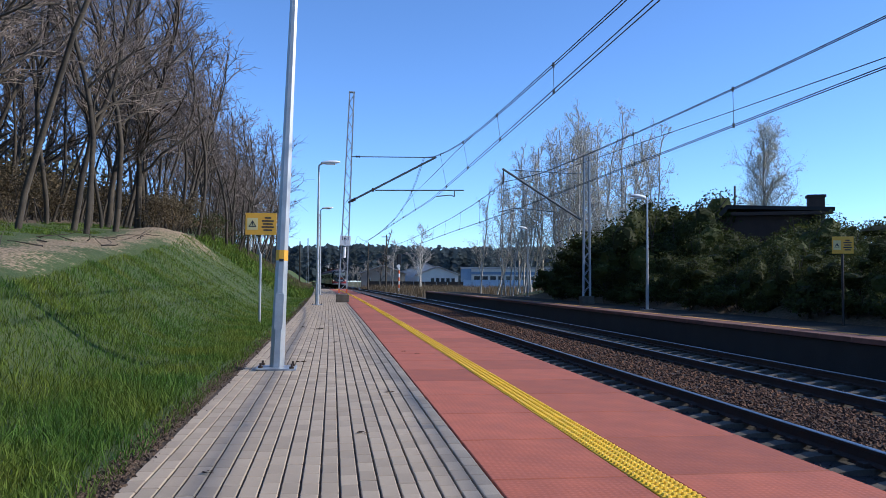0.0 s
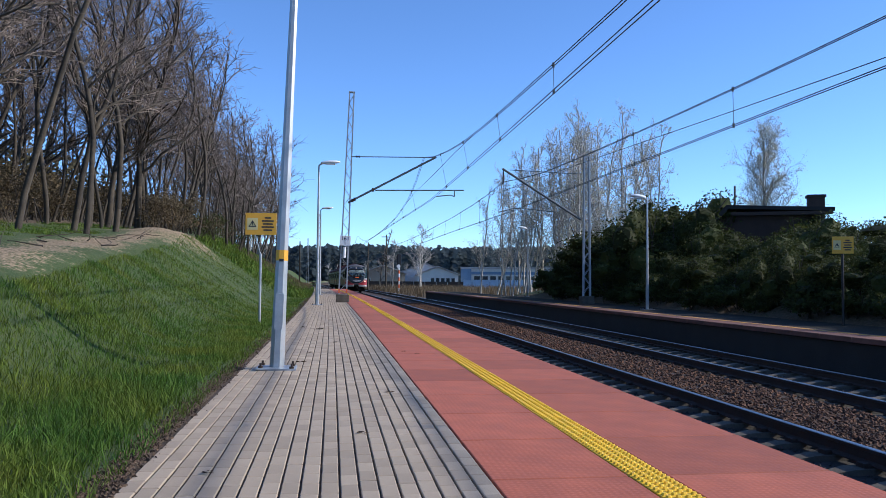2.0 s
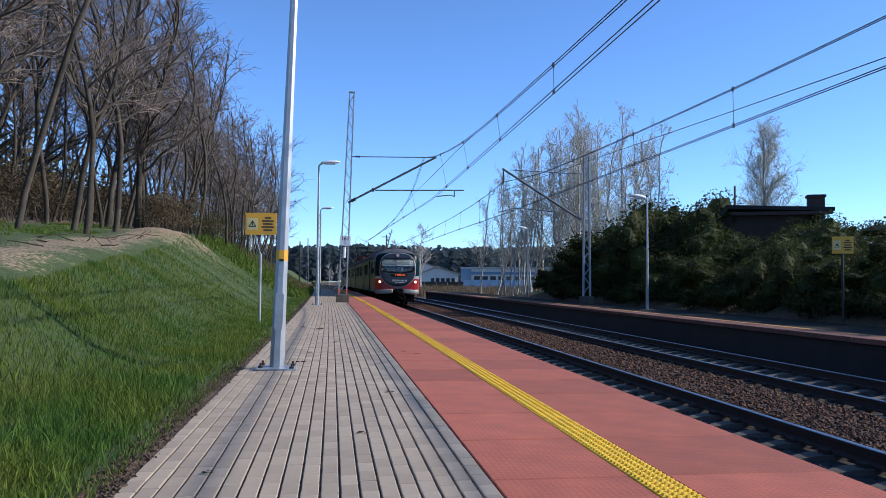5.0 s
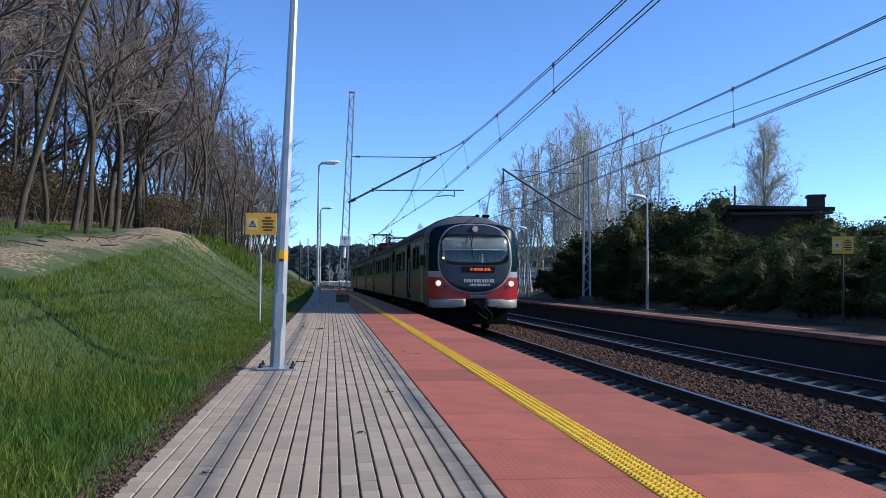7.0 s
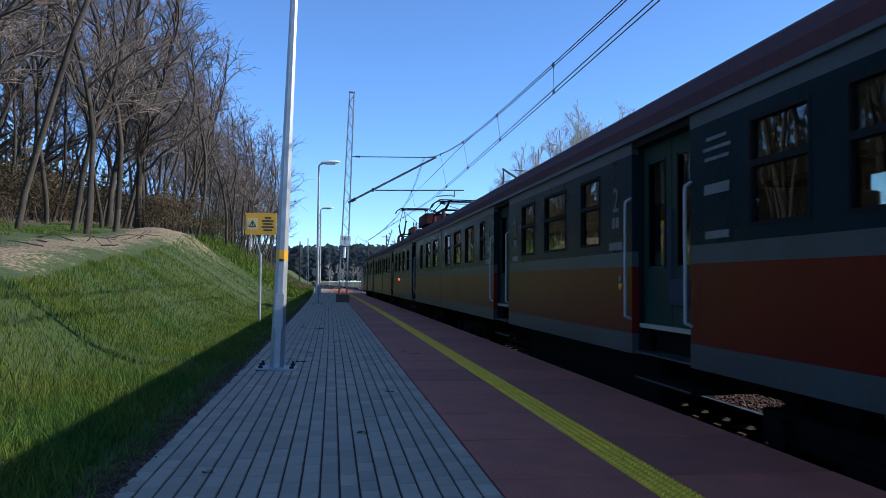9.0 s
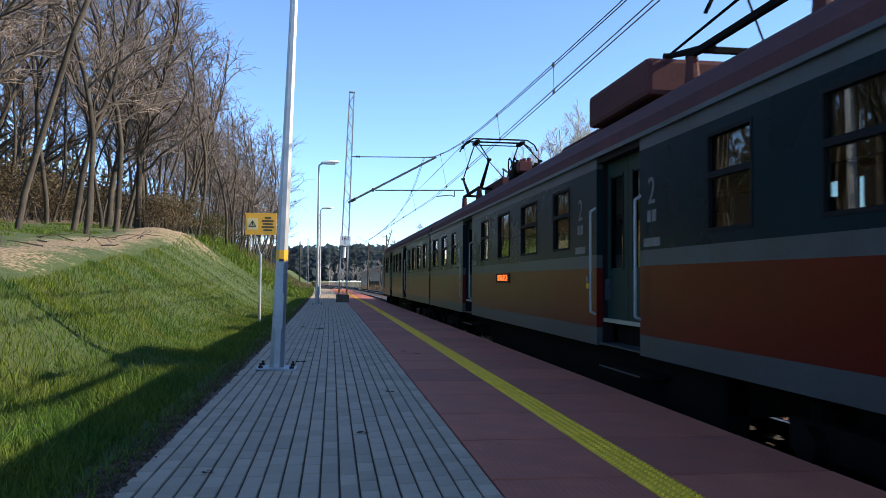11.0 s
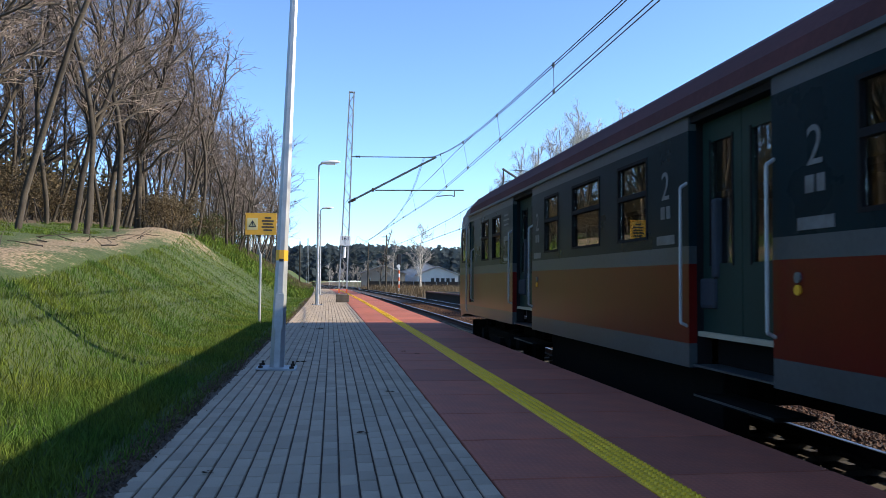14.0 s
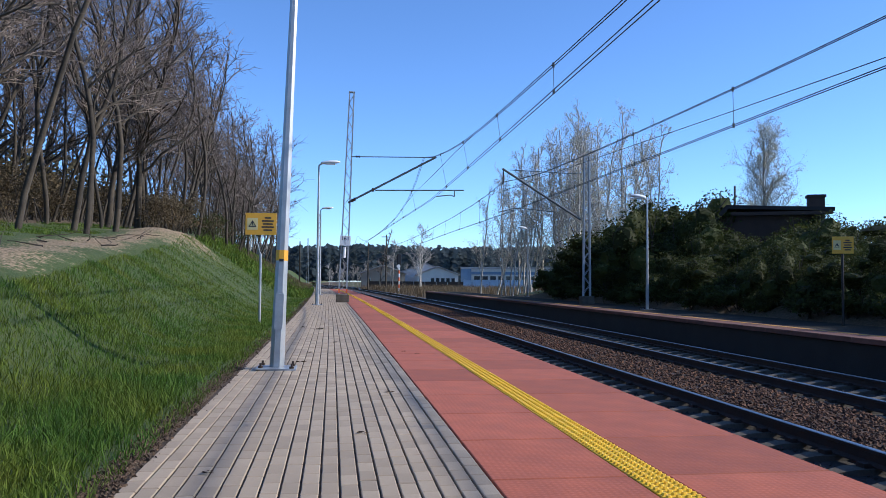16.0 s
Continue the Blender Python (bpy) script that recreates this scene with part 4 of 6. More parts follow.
        part("tail_light", Shape().tube((s * 0.93, bulge(0.93, 1.38) - 0.012, 1.38), (s * 0.93, bulge(0.93, 1.38) + 0.03, 1.38), 0.075, n=18), T_MASK, car, "dark unlit tail light")
    top = part("headlight", Shape().tube((0, bulge(0, 3.2) - 0.09, 3.17), (0, bulge(0, 3.17) + 0.05, 3.17), 0.105, n=24), T_GREY, car, "round upper headlight")
    part("lens", Shape().tube((0, bulge(0, 3.17) - 0.115, 3.17), (0, bulge(0, 3.17) - 0.08, 3.17), 0.09, n=24), T_TOPLIGHT, top)
    cp = part("coupler", Shape().box(-0.22, 0.24, -0.6, -0.3, 0.72, 1.04).box(-0.1, 0.1, -0.35, 0.6, 0.78, 0.98), T_UNDER, car, bevel=0.04)
    part("coupler_hood", Shape().box(-0.28, 0.3, -0.62, -0.24, 1.04, 1.15), T_GREY, cp, bevel=0.03)
    part("coupler_face", Shape().tube((0.08, -0.64, 0.9), (0.08, -0.58, 0.9), 0.11, n=18).tube((-0.08, -0.72, 0.94), (-0.08, -0.6, 0.9), 0.06, n=10).tube((-0.08, -0.70, 0.92), (0.3, -0.66, 0.5), 0.014, n=6), T_UNDER, cp)
    hose = Shape().path([(0.3, -0.3, 0.75), (0.42, -0.4, 0.62), (0.46, -0.42, 0.48), (0.4, -0.4, 0.38), (0.25, -0.35, 0.36)], 0.03).path([(-0.05, -0.4, 0.7), (0.15, -0.48, 0.52), (0.34, -0.4, 0.42)], 0.022)
    part("brake_hose", hose, T_RUBBER, cp)
    part("rail_guard", Shape().box(-1.15, 1.15, 0.55, 0.62, 0.22, 0.7), T_UNDER, car, bevel=0.02)
    part("cab_bulkhead", Shape().box(-1.3, 1.3, 2.2, 2.24, 1.1, 2.95), T_CAB, car)
    part("cab_desk", Shape().box(-1.15, 1.15, 0.5, 1.1, 1.2, 2.05), T_UNDER, car, bevel=0.05)
    for x in (0.28, 0.5, 0.62):
        part("horn", Shape().tube((x, 1.05, 3.66), (x, 1.3, 3.68), 0.055, 0.04, 10).tube((x, 1.2, 3.45), (x, 1.2, 3.68), 0.03, n=6), T_UNDER, car)


def cab_side(car, sx):
    lo, hi = sorted((sx * (HW + 0.006), sx * (HW - 0.03)))
    a, b, c, d = 0.6, 1.17, 2.0, 2.73
    w = part("window", Shape().box(lo, hi, a - 0.02, a + 0.02, c - 0.02, d + 0.02).box(lo, hi, b - 0.02, b + 0.02, c - 0.02, d + 0.02)
             .box(lo, hi, a + 0.02, b - 0.02, c - 0.02, c + 0.02).box(lo, hi, a + 0.02, b - 0.02, d - 0.02, d + 0.02), T_RUBBER, car, "black framed cab side window")
    part("pane", Shape().box(lo + 0.012, hi - 0.012, a + 0.02, b - 0.02, c + 0.02, d - 0.02), T_CLEAR, w)
    xx = sx * (HW + 0.05)
    part("handrail", Shape().path([(sx * HW, 1.44, 0.9), (xx, 1.44, 0.95), (xx, 1.44, 2.76), (sx * (HW - 0.02), 1.40, 2.86)], 0.015), T_BRIGHT, car)
    if sx > 0:
        return
    m = part("side_mirror", Shape().box(*sorted((sx * (HW + 0.07), sx * (HW + 0.24))), 0.30, 0.36, 2.04, 2.36), T_RUBBER, car, "black side mirror", bevel=0.02)
    part("arm", Shape().path([(sx * (HW - 0.03), 0.5, 2.3), (sx * (HW + 0.12), 0.36, 2.3)], 0.012), T_RUBBER, m)


def class_mark(car, sx, u, z):
    at = pose(sx * (HW + 0.004), u, z, 0, 0, 90 if sx > 0 else -90)
    letters("class_numeral", "2", 0.36, at, T_MARK, car, "pale class numeral")
    lo, hi = sorted((sx * (HW + 0.001), sx * (HW + 0.006)))
    part("pictogram", Shape().box(lo, hi, u - 0.1, u - 0.01, z - 0.28, z - 0.17).box(lo, hi, u + 0.02, u + 0.1, z - 0.28, z - 0.17), T_MARK, car)
    part("notice", Shape().box(lo, hi, u - 0.19, u + 0.19, 1.90, 1.98), T_MARK, car)


CARLEN, MIDLEN = 20.6, 22.6


def driving_car(name, label):
    car = thing(name, Matrix(), label, "railcar", "cars of the train")
    doors = [(5.45, 6.75), (12.28, 13.56)]
    wins = [(2.7, 3.4, *WZ), (3.75, 4.5, *WZ), (7.7, 8.4, *WZ), (9.0, 10.05, *WZ), (10.6, 11.4, *WZ), (14.45, 14.95, *WZ), (15.7, 16.75, *WZ), (17.35, 18.4, *WZ), (19.0, 19.9, *WZ)]
    for sx in (-1, 1):
        # the side with the cab door has its first windows and door set further back
        late = 0.27 if sx > 0 else 0.0
        side_doors = [(doors[0][0] + late, doors[0][1] + late), doors[1]]
        side_wins = [(a + late, b + late, c, d) if a < 5 else (a, b, c, d) for a, b, c, d in wins]
        side_wall(car, sx, 1.5, CARLEN, side_doors, side_wins, STYLE, (15.7,), (1.57, 2.12) if sx > 0 else None)
        cab_side(car, sx)
        for u in (7.25 + late * 0.5, 11.87, 14.1):
            class_mark(car, sx, u - 0.05, 2.41)
        lo, hi = sorted((sx * (HW + 0.001), sx * (HW + 0.006)))
        for z, w, h in ((2.70, 0.16, 0.014), (2.62, 0.22, 0.014), (2.54, 0.19, 0.014), (2.30, 0.2, 0.04), (1.94, 0.19, 0.03)):
            part("text_bar", Shape().box(lo, hi, 4.98 + late - w, 4.98 + late + w, z - h, z + h), T_MARK, car)
    roof(car, 1.5, CARLEN)
    nose(car, 1.5)
    ends(car, (CARLEN - 0.03,))
    inside(car, 1.5, CARLEN)
    bogie(car, 3.3)
    bogie(car, 17.6)
    under(car, [(6.9, 9.0, -0.5), (9.6, 11.6, 0.4), (12.4, 14.4, -0.3)])
    part("gangway", Shape().box(-1.3, 1.3, CARLEN, CARLEN + 0.09, 0.95, 3.2), T_RUBBER, car)
    for u in (5.0, 9.0, 13.0, 17.0):
        part("roof_vent", Shape().box(-0.25, 0.25, u, u + 0.5, 3.7, 3.84), T_ROOF, car, bevel=0.03)
    return car


def pantograph(car, u, raised):
    base = part("pantograph", Shape().box(-0.75, -0.69, u - 1.2, u + 1.2, 3.88, 3.94).box(0.69, 0.75, u - 1.2, u + 1.2, 3.88, 3.94).box(-0.69, 0.69, u - 0.95, u - 0.89, 3.88, 3.94)
                .box(-0.69, 0.69, u + 0.89, u + 0.95, 3.88, 3.94), T_UNDER, car, "raised diamond pantograph" if raised else "folded diamond pantograph")
    for x in (-0.72, 0.72):
        for y in (-1.1, 1.1):
            part("insulator", Shape().tube((x, u + y, 3.58), (x, u + y, 3.88), 0.085, 0.06, 10), T_ROOF, base)
    zt, zk, out = (5.30, 4.5, 1.9) if raised else (4.32, 4.12, 1.9)
    for x in (-0.63, 0.63):
        for k in (-1, 1):
            part("lower_arm", Shape().tube((x, u + k * 0.85, 3.92), (x, u + k * out, zk), 0.05, 0.028, 8).tube((x - 0.05, u + k * out, zk), (x + 0.05, u + k * out, zk), 0.035, n=8), T_UNDER, base)
            part("upper_arm", Shape().tube((x, u + k * out, zk), (x * 0.95, u + k * 0.24, zt - 0.07), 0.016, n=6), T_UNDER, base)
    for k in (-1, 1):
        part("cross_brace", Shape().tube((-0.6, u + k * 0.26, zt - 0.08), (0.6, u + k * 0.26, zt - 0.08), 0.014, n=6), T_UNDER, base)
    part("diagonal", Shape().tube((-0.6, u + 0.24, zt - 0.08), (0.62, u + out, zk), 0.012, n=5), T_UNDER, base)
    for x in (-0.6, 0.6):
        part("spring_box", Shape().box(x - 0.06, x + 0.06, u - 0.28, u + 0.28, zt - 0.1, zt - 0.03), T_UNDER, base, bevel=0.01)
    for k in (-0.24, 0.24):
        bow = Shape().path([(-1.0, u + k, zt - 0.28), (-0.92, u + k, zt - 0.12), (-0.72, u + k, zt), (0.72, u + k, zt), (0.92, u + k, zt - 0.12), (1.0, u + k, zt - 0.28)], 0.02)
        part("collector_bow", bow, T_UNDER, base)


def motor_car():
    car = thing("motor_railcar", Matrix(), "graphite and red motor railcar with two roof pantographs", "railcar", "cars of the train")
    doors = [(6.2, 7.47), (15.48, 16.69)]
    wins = [(0.6, 1.7, *WZ), (2.3, 3.3, *WZ), (4.1, 4.8, *WZ), (8.5, 9.25, *WZ), (10.1, 11.1, *WZ), (11.9, 12.85, *WZ), (13.75, 14.45, *WZ), (17.7, 18.4, *WZ), (19.2, 20.2, *WZ), (20.9, 22.0, *WZ)]
    for sx in (-1, 1):
        side_wall(car, sx, 0, MIDLEN, doors, wins, STYLE, (11.9,))
        for u in (5.9, 8.05, 15.1, 17.3):
            class_mark(car, sx, u, 2.41)
        lo, hi = sorted((sx * (HW + 0.001), sx * (HW + 0.01)))
        d = part("side_display", Shape().box(lo, hi, 11.85, 12.95, 1.545, 1.70), T_RUBBER, car, "lit destination display")
        letters("display_text", "R87500 ZIELON", 0.15, pose(sx * (HW + 0.013), 12.4, 1.622, 0, 0, 90 if sx > 0 else -90) @ Matrix.Diagonal((0.76, 1, 1, 1)), T_LED, d)
    roof(car, 0, MIDLEN)
    ends(car, (0.03, MIDLEN - 0.03))
    inside(car, 0, MIDLEN)
    bogie(car, 2.6)
    bogie(car, MIDLEN - 2.6)
    under(car, [(5.2, 9.4, -0.55), (5.2, 9.4, 0.55), (10.0, 13.8, -0.55), (10.0, 13.8, 0.55), (14.2, 17.2, -0.5)])
    part("gangway", Shape().box(-1.3, 1.3, MIDLEN, MIDLEN + 0.27, 0.95, 3.2), T_RUBBER, car)
    pantograph(car, 5.4, False)
    pantograph(car, 19.5, True)
    part("resistor_box", Shape().box(-1.0, 1.0, 7.0, 9.0, 3.6, 4.02), T_ROOF, car, "brown louvred roof box", bevel=0.06)
    part("roof_box", Shape().box(-0.35, 0.5, 17.4, 19.6, 3.66, 4.06), T_ROOF, car, "rust brown roof box", bevel=0.02)
    gear = random.Random(31)
    for i in range(9):
        x, y, w = gear.uniform(-0.75, 0.1), 13.5 + 0.22 * i, gear.uniform(0.1, 0.3)
        h = gear.uniform(3.84, 4.03)
        part("switchgear", Shape().box(x - w, x + w, y, y + gear.uniform(0.12, 0.3), 3.66, h - 0.07).tube((x, y + 0.08, h - 0.07), (x, y + 0.08, h), 0.05, 0.03, 8), T_UNDER if i % 3 else T_ROOF, car, bevel=0.02)
        part("insulator", Shape().tube((x + 0.1, y + 0.15, 3.66), (x + 0.1, y + 0.15, h + 0.02), 0.06, 0.04, 8), T_MARK if i % 2 else T_ROOF, car)
    for x in (-0.38, -0.26):
        part("roof_cable", Shape().path([(x, 16.45, 3.66), (x, 16.6, 4.22), (x, 16.55, 4.34), (x, 16.45, 4.37), (x, 16.33, 4.3), (x + 0.02, 16.2, 4.05), (x + 0.03, 16.05, 3.9), (x + 0.05, 15.8, 3.9), (x + 0.05, 15.5, 4.05)], 0.016), T_UNDER, car)
    part("cable_rung", Shape().tube((-0.38, 16.53, 4.0), (-0.26, 16.53, 4.0), 0.014, n=6), T_UNDER, car)
    part("roof_duct", Shape().box(-0.45, 0.45, 9.3, 12.1, 3.66, 3.86), T_ROOF, car, bevel=0.03)
    return car


lead = driving_car("driving_railcar", "red, graphite and pale grey driving railcar with lit headlights")
middle = motor_car()
rear = copy_thing(lead, Matrix())
tagged(rear, "red and graphite driving railcar at the rear end")
for o in rear.children_recursive:
    if o.data and any(m in (T_HEAD, T_TOPLIGHT, T_REFLECTOR) for m in o.data.materials):
        o.data = o.data.copy()
        o.data.materials[0] = T_MASK

FRONT = [(0, 149.4), (0.5, 137.0), (1, 125.0), (1.5, 113.5), (2, 102.5), (2.5, 92.2), (3, 82.6), (3.5, 73.7), (4, 65.4), (4.5, 57.6), (5, 50.3), (5.5, 43.4), (6, 36.8),
         (6.5, 30.4), (7, 24.1), (7.5, 18.0), (8, 12.06), (8.5, 6.35), (9, 0.85), (9.5, -4.5), (10, -9.7), (10.5, -14.7), (11, -19.5), (11.5, -24.2), (12, -28.7), (12.5, -33.1),
         (13, -37.35), (13.5, -41.5), (14, -45.6), (14.5, -49.7), (15, -53.7), (15.5, -57.7), (16, -61.6)]


def motions():
    for car, u0, length, flip in ((lead, 0.0, CARLEN, False), (middle, 20.7, MIDLEN, False), (rear, 64.2, CARLEN, True)):
        rows = []
        for t, f in FRONT:
            mid = f + (u0 - length / 2 if flip else u0 + length / 2)
            m = along(AXIS, mid, RAIL) @ pose(0, length / 2 if flip else -length / 2, 0, 0, 0, 180 if flip else 0)
            rows.append((t, m))
        walk(car, rows)


# ---- trees, shrubs and distance ----
M_BARK = mat("grey brown bark", (0.05, 0.04, 0.028), 0.97, vary=0.55, scale=2.5, fine=22, bump=1.0, piece=0.3)
M_TWIG = mat("brown winter twigs", (0.15, 0.118, 0.096), 0.9, vary=0.3, bump=0, piece=0.3)
M_BIRCH = mat("pale birch bark", (0.42, 0.39, 0.34), 0.85, vary=0.5, scale=4, fine=20, bump=0.3)
M_BIRCHTWIG = mat("grey birch twigs", (0.34, 0.315, 0.28), 0.9, vary=0.3, bump=0)
M_BUD = leafy("spring birch buds", (0.5, 0.5, 0.38), 0.3)
M_LEAF = leafy("young shrub leaves", (0.046, 0.056, 0.014), 0.5)
M_DRY = leafy("dry brown leaves", (0.105, 0.08, 0.045), 0.5)
M_UNDER = leafy("olive undergrowth", (0.105, 0.088, 0.04), 0.5)
M_PINE = leafy("dull thicket leaves", (0.10, 0.085, 0.046), 0.4)
M_REED = leafy("dry reeds", (0.13, 0.098, 0.06), 0.4)
M_BLADE = leafy("grass blades", (0.084, 0.135, 0.021), 0.5, 0.55)
# blue-grey base colour stands in for the haze over the far wood
M_FARWOOD = leafy("haze-tinted pine wood", (0.055, 0.075, 0.08), 0.15)


def limb(s, rng, p, d, length, r, segs, wobble, up, n):
    """A wavering, tapering limb; returns its points with their directions and radii."""
    out = [(p.copy(), d.copy(), r)]
    for i in range(segs):
        d = (d + Vector((rng.uniform(-1, 1), rng.uniform(-1, 1), rng.uniform(-0.6, 0.6))) * wobble + Vector((0, 0, up))).normalized()
        q = p + d * (length / segs)
        r2 = r * (1 - 0.8 / segs)
        s.tube(p, q, r, r2, n, False)
        p, r = q, r2
        out.append((p.copy(), d.copy(), r))
    return out


def aside(rng, d, spread):
    a = d.cross(Vector((rng.uniform(-1, 1), rng.uniform(-1, 1), rng.uniform(-1, 1)))).normalized()
    return (d * math.cos(spread) + a * math.sin(spread)).normalized()


def tree_parts(seed, height, r0, first=0.35, boughs=15, subs=7, twigs=4, reach=0.3, lean=0.06, twig_r=0.012, leaves=0, leaf=0.09, spread=(0.5, 1.05)):
    rng = random.Random(seed)
    trunk, crown, foliage = Shape(), Shape(), Shape()
    stem = limb(trunk, rng, Vector((0, 0, -0.4)), Vector((lean, rng.uniform(-0.04, 0.04), 1)).normalized(), height, r0, 12, 0.15, 0.075, 6)
    ends_ = []
    for b in range(boughs):
        k = first + (0.97 - first) * (b + rng.random()) / boughs
        i = min(11, int(k * 12))
        p, d, r = stem[i]
        p = p.lerp(stem[i + 1][0], k * 12 - i)
        ln = height * reach * (1.15 - 0.75 * k) * rng.uniform(0.7, 1.25)
        bo = limb(trunk, rng, p, aside(rng, d, rng.uniform(*spread)), ln, max(0.024, r * 0.58), 6, 0.34, 0.07, 5)
        for c in range(subs):
            kk = rng.uniform(0.2, 1.0) * 5.99
            p, d, r = bo[int(kk)]
            p = p.lerp(bo[int(kk) + 1][0], kk % 1)
            su = limb(crown, rng, p, aside(rng, d, rng.uniform(0.4, 1.0)), ln * rng.uniform(0.28, 0.5), max(twig_r * 1.5, r * 0.55), 3, 0.5, 0.06, 4)
            for t in range(twigs):
                q = rng.uniform(0.3, 1.0) * 2.99
                p, d, r = su[int(q)]
                p = p.lerp(su[int(q) + 1][0], q % 1)
                tw = limb(crown, rng, p, aside(rng, d, rng.uniform(0.3, 0.9)), ln * rng.uniform(0.16, 0.34), twig_r, 2, 0.4, 0.04, 3)
                ends_ += [x[0] for x in tw[1:]]
    for i in range(leaves):
        p = rng.choice(ends_) + Vector((rng.gauss(0, 0.12), rng.gauss(0, 0.12), rng.gauss(0, 0.12)))
        u = Vector((rng.uniform(-1, 1), rng.uniform(-1, 1), rng.uniform(-1, 1))).normalized()
        v = aside(rng, u, math.pi / 2)
        z = leaf * rng.uniform(0.6, 1.3)
        foliage.add([p - u * z, p + v * z * 0.6, p + u * z, p - v * z * 0.6], [(0, 1, 2, 3)])
    return trunk, crown, foliage


def make_tree(name, label, args, bark, twig, bud=None):
    t = thing(name, Matrix(), label, "tree", "trees beside the line")
    trunk, crown, foliage = tree_parts(**args)
    part("trunk", trunk.mesh("trunk", bark, smooth=True), None, t)
    part("crown", crown.mesh("crown", twig), None, t, kind="stuff")
    if bud:
        part("foliage", foliage.mesh("foliage", bud), None, t, kind="stuff")
    return t


def plant(kinds, places):
    used = set()
    for k, a, y, turn, size in places:
        m = along(a, y, rise(a, y) - 0.05, turn) @ Matrix.Scale(1, 4)
        k = k % len(kinds)
        ob = kinds[k] if k not in used else copy_thing(kinds[k], Matrix())
        used.add(k)
        ob.matrix_basis = m
        ob.scale = (size, size, size * (0.94 + 0.12 * ((k * 7 + int(y)) % 5) / 4))


rng = random.Random(4)
woods = [make_tree("bare_tree", "tall bare deciduous tree at the wood's edge", dict(seed=20 + i, height=h, r0=r, first=f, boughs=b, subs=8, twigs=4, twig_r=0.011, reach=rc, lean=l, spread=(0.45, 1.0)), M_BARK, M_TWIG)
         for i, (h, r, f, b, rc, l) in enumerate(((17, 0.13, 0.26, 24, 0.21, 0.05), (19, 0.15, 0.3, 24, 0.2, 0.02), (15, 0.10, 0.3, 22, 0.2, 0.09), (18, 0.11, 0.33, 22, 0.19, 0.03), (16, 0.17, 0.18, 24, 0.24, 0.06), (17, 0.095, 0.36, 20, 0.2, 0.0)))]
light_woods = [make_tree("bare_tree", "bare deciduous tree far along the wood's edge", dict(seed=40 + i, height=h, r0=0.12, first=0.25, boughs=15, subs=5, twigs=4, reach=0.36, lean=0.1, twig_r=0.02), M_BARK, M_TWIG) for i, h in enumerate((15.5, 14.5, 16.5))]
spots, far_rows = [], []
y = 15.0
while y < 165:
    edge = -8.7 if y < 50 else -8.0
    for row in range(4):
        a = edge - 3.0 * row - rng.uniform(-0.9, 1.8)
        yy = y + rng.uniform(-1.5, 1.5)
        if abs(a + 7.3) < 2.2 and abs(yy - 38) < 4:
            continue
        (spots if y < 58 else far_rows).append((rng.randrange(6), a, yy, rng.uniform(-40, 40), rng.uniform(0.8, 1.08)))
    y += 2.7 if y < 58 else 4.6
plant(light_woods, far_rows)
plant(woods, spots)

birches = [make_tree("birch_tree", "slender pale birch with sparse spring buds", dict(seed=60 + i, height=h, r0=0.10, first=0.22, boughs=18, subs=6, twigs=4, reach=0.2, lean=0.02, twig_r=0.011, leaves=700, leaf=0.06, spread=(0.3, 0.7)), M_BIRCH, M_BIRCHTWIG, M_BUD)
           for i, h in enumerate((13.5, 12.0, 14.0))]
grove = random.Random(61)
more = []
for i in range(17):
    a = grove.uniform(14.5, 26.6)
    more.append((a, grove.uniform(56, 72), (0.62 + 0.42 * min(1, (a - 13.5) / 6.5)) * grove.uniform(0.88, 1.04)))
plant(birches, [(i, a, y, 70 * i, s) for i, (a, y, s) in enumerate(tuple(more) + ((14.6, 64, 0.72), (15.6, 60, 0.86), (16.6, 66, 0.95), (17.6, 59, 0.9), (18.6, 64, 1.0), (19.5, 60, 0.98), (20.6, 65, 1.06), (21.7, 61, 1.0),
                                                                       (22.8, 66, 1.08), (23.6, 60, 1.0), (24.8, 64, 1.02), (14.2, 72, 0.8), (16.2, 75, 0.8), (26.0, 61, 0.98), (25.4, 67, 0.95), (27.2, 64, 0.8), (22.2, 57, 0.8), (15.1, 68, 0.85), (18.1, 68, 0.98), (20.1, 57, 0.85), (21.2, 69, 1.04), (23.9, 70, 1.05), (24.2, 57, 0.82), (17.0, 56, 0.75), (22.4, 63, 1.02), (13.9, 59, 0.6), (19.1, 75, 1.0), (16.9, 70, 0.9), (19.8, 71, 0.95)))])
wide = make_tree("birch_tree", "broad pale birch with sparse spring buds behind the house", dict(seed=75, height=13.6, r0=0.16, first=0.2, boughs=52, subs=9, twigs=5, reach=0.34, lean=0.02, twig_r=0.010, leaves=13000, leaf=0.05, spread=(0.4, 0.8)), M_BIRCH, M_BIRCHTWIG, M_BUD)
plant([wide], [(0, 35.0, 60.5, 20, 1.0)])
far_trees = [make_tree("bare_poplar", "bare tree standing beyond the track", dict(seed=90, height=13, r0=0.16, first=0.25, boughs=14, subs=6, twigs=3, reach=0.34, twig_r=0.035), M_BIRCH, M_BIRCHTWIG),
             make_tree("bare_poplar", "narrow bare poplar beyond the track", dict(seed=91, height=13, r0=0.14, first=0.15, boughs=18, subs=6, twigs=4, reach=0.14, twig_r=0.03, spread=(0.2, 0.4)), M_BARK, M_TWIG)]
far_spots = [(0, 19.5, 150, 20, 1.0), (1, 13.5, 165, 0, 1.0), (0, 15.5, 160, 80, 0.8), (0, 22, 165, 140, 0.75)]
for i in range(26):
    far_spots.append((0, -9 - rng.uniform(0, 22), 165 + rng.uniform(0, 120), rng.uniform(0, 360), rng.uniform(0.6, 1.0)))
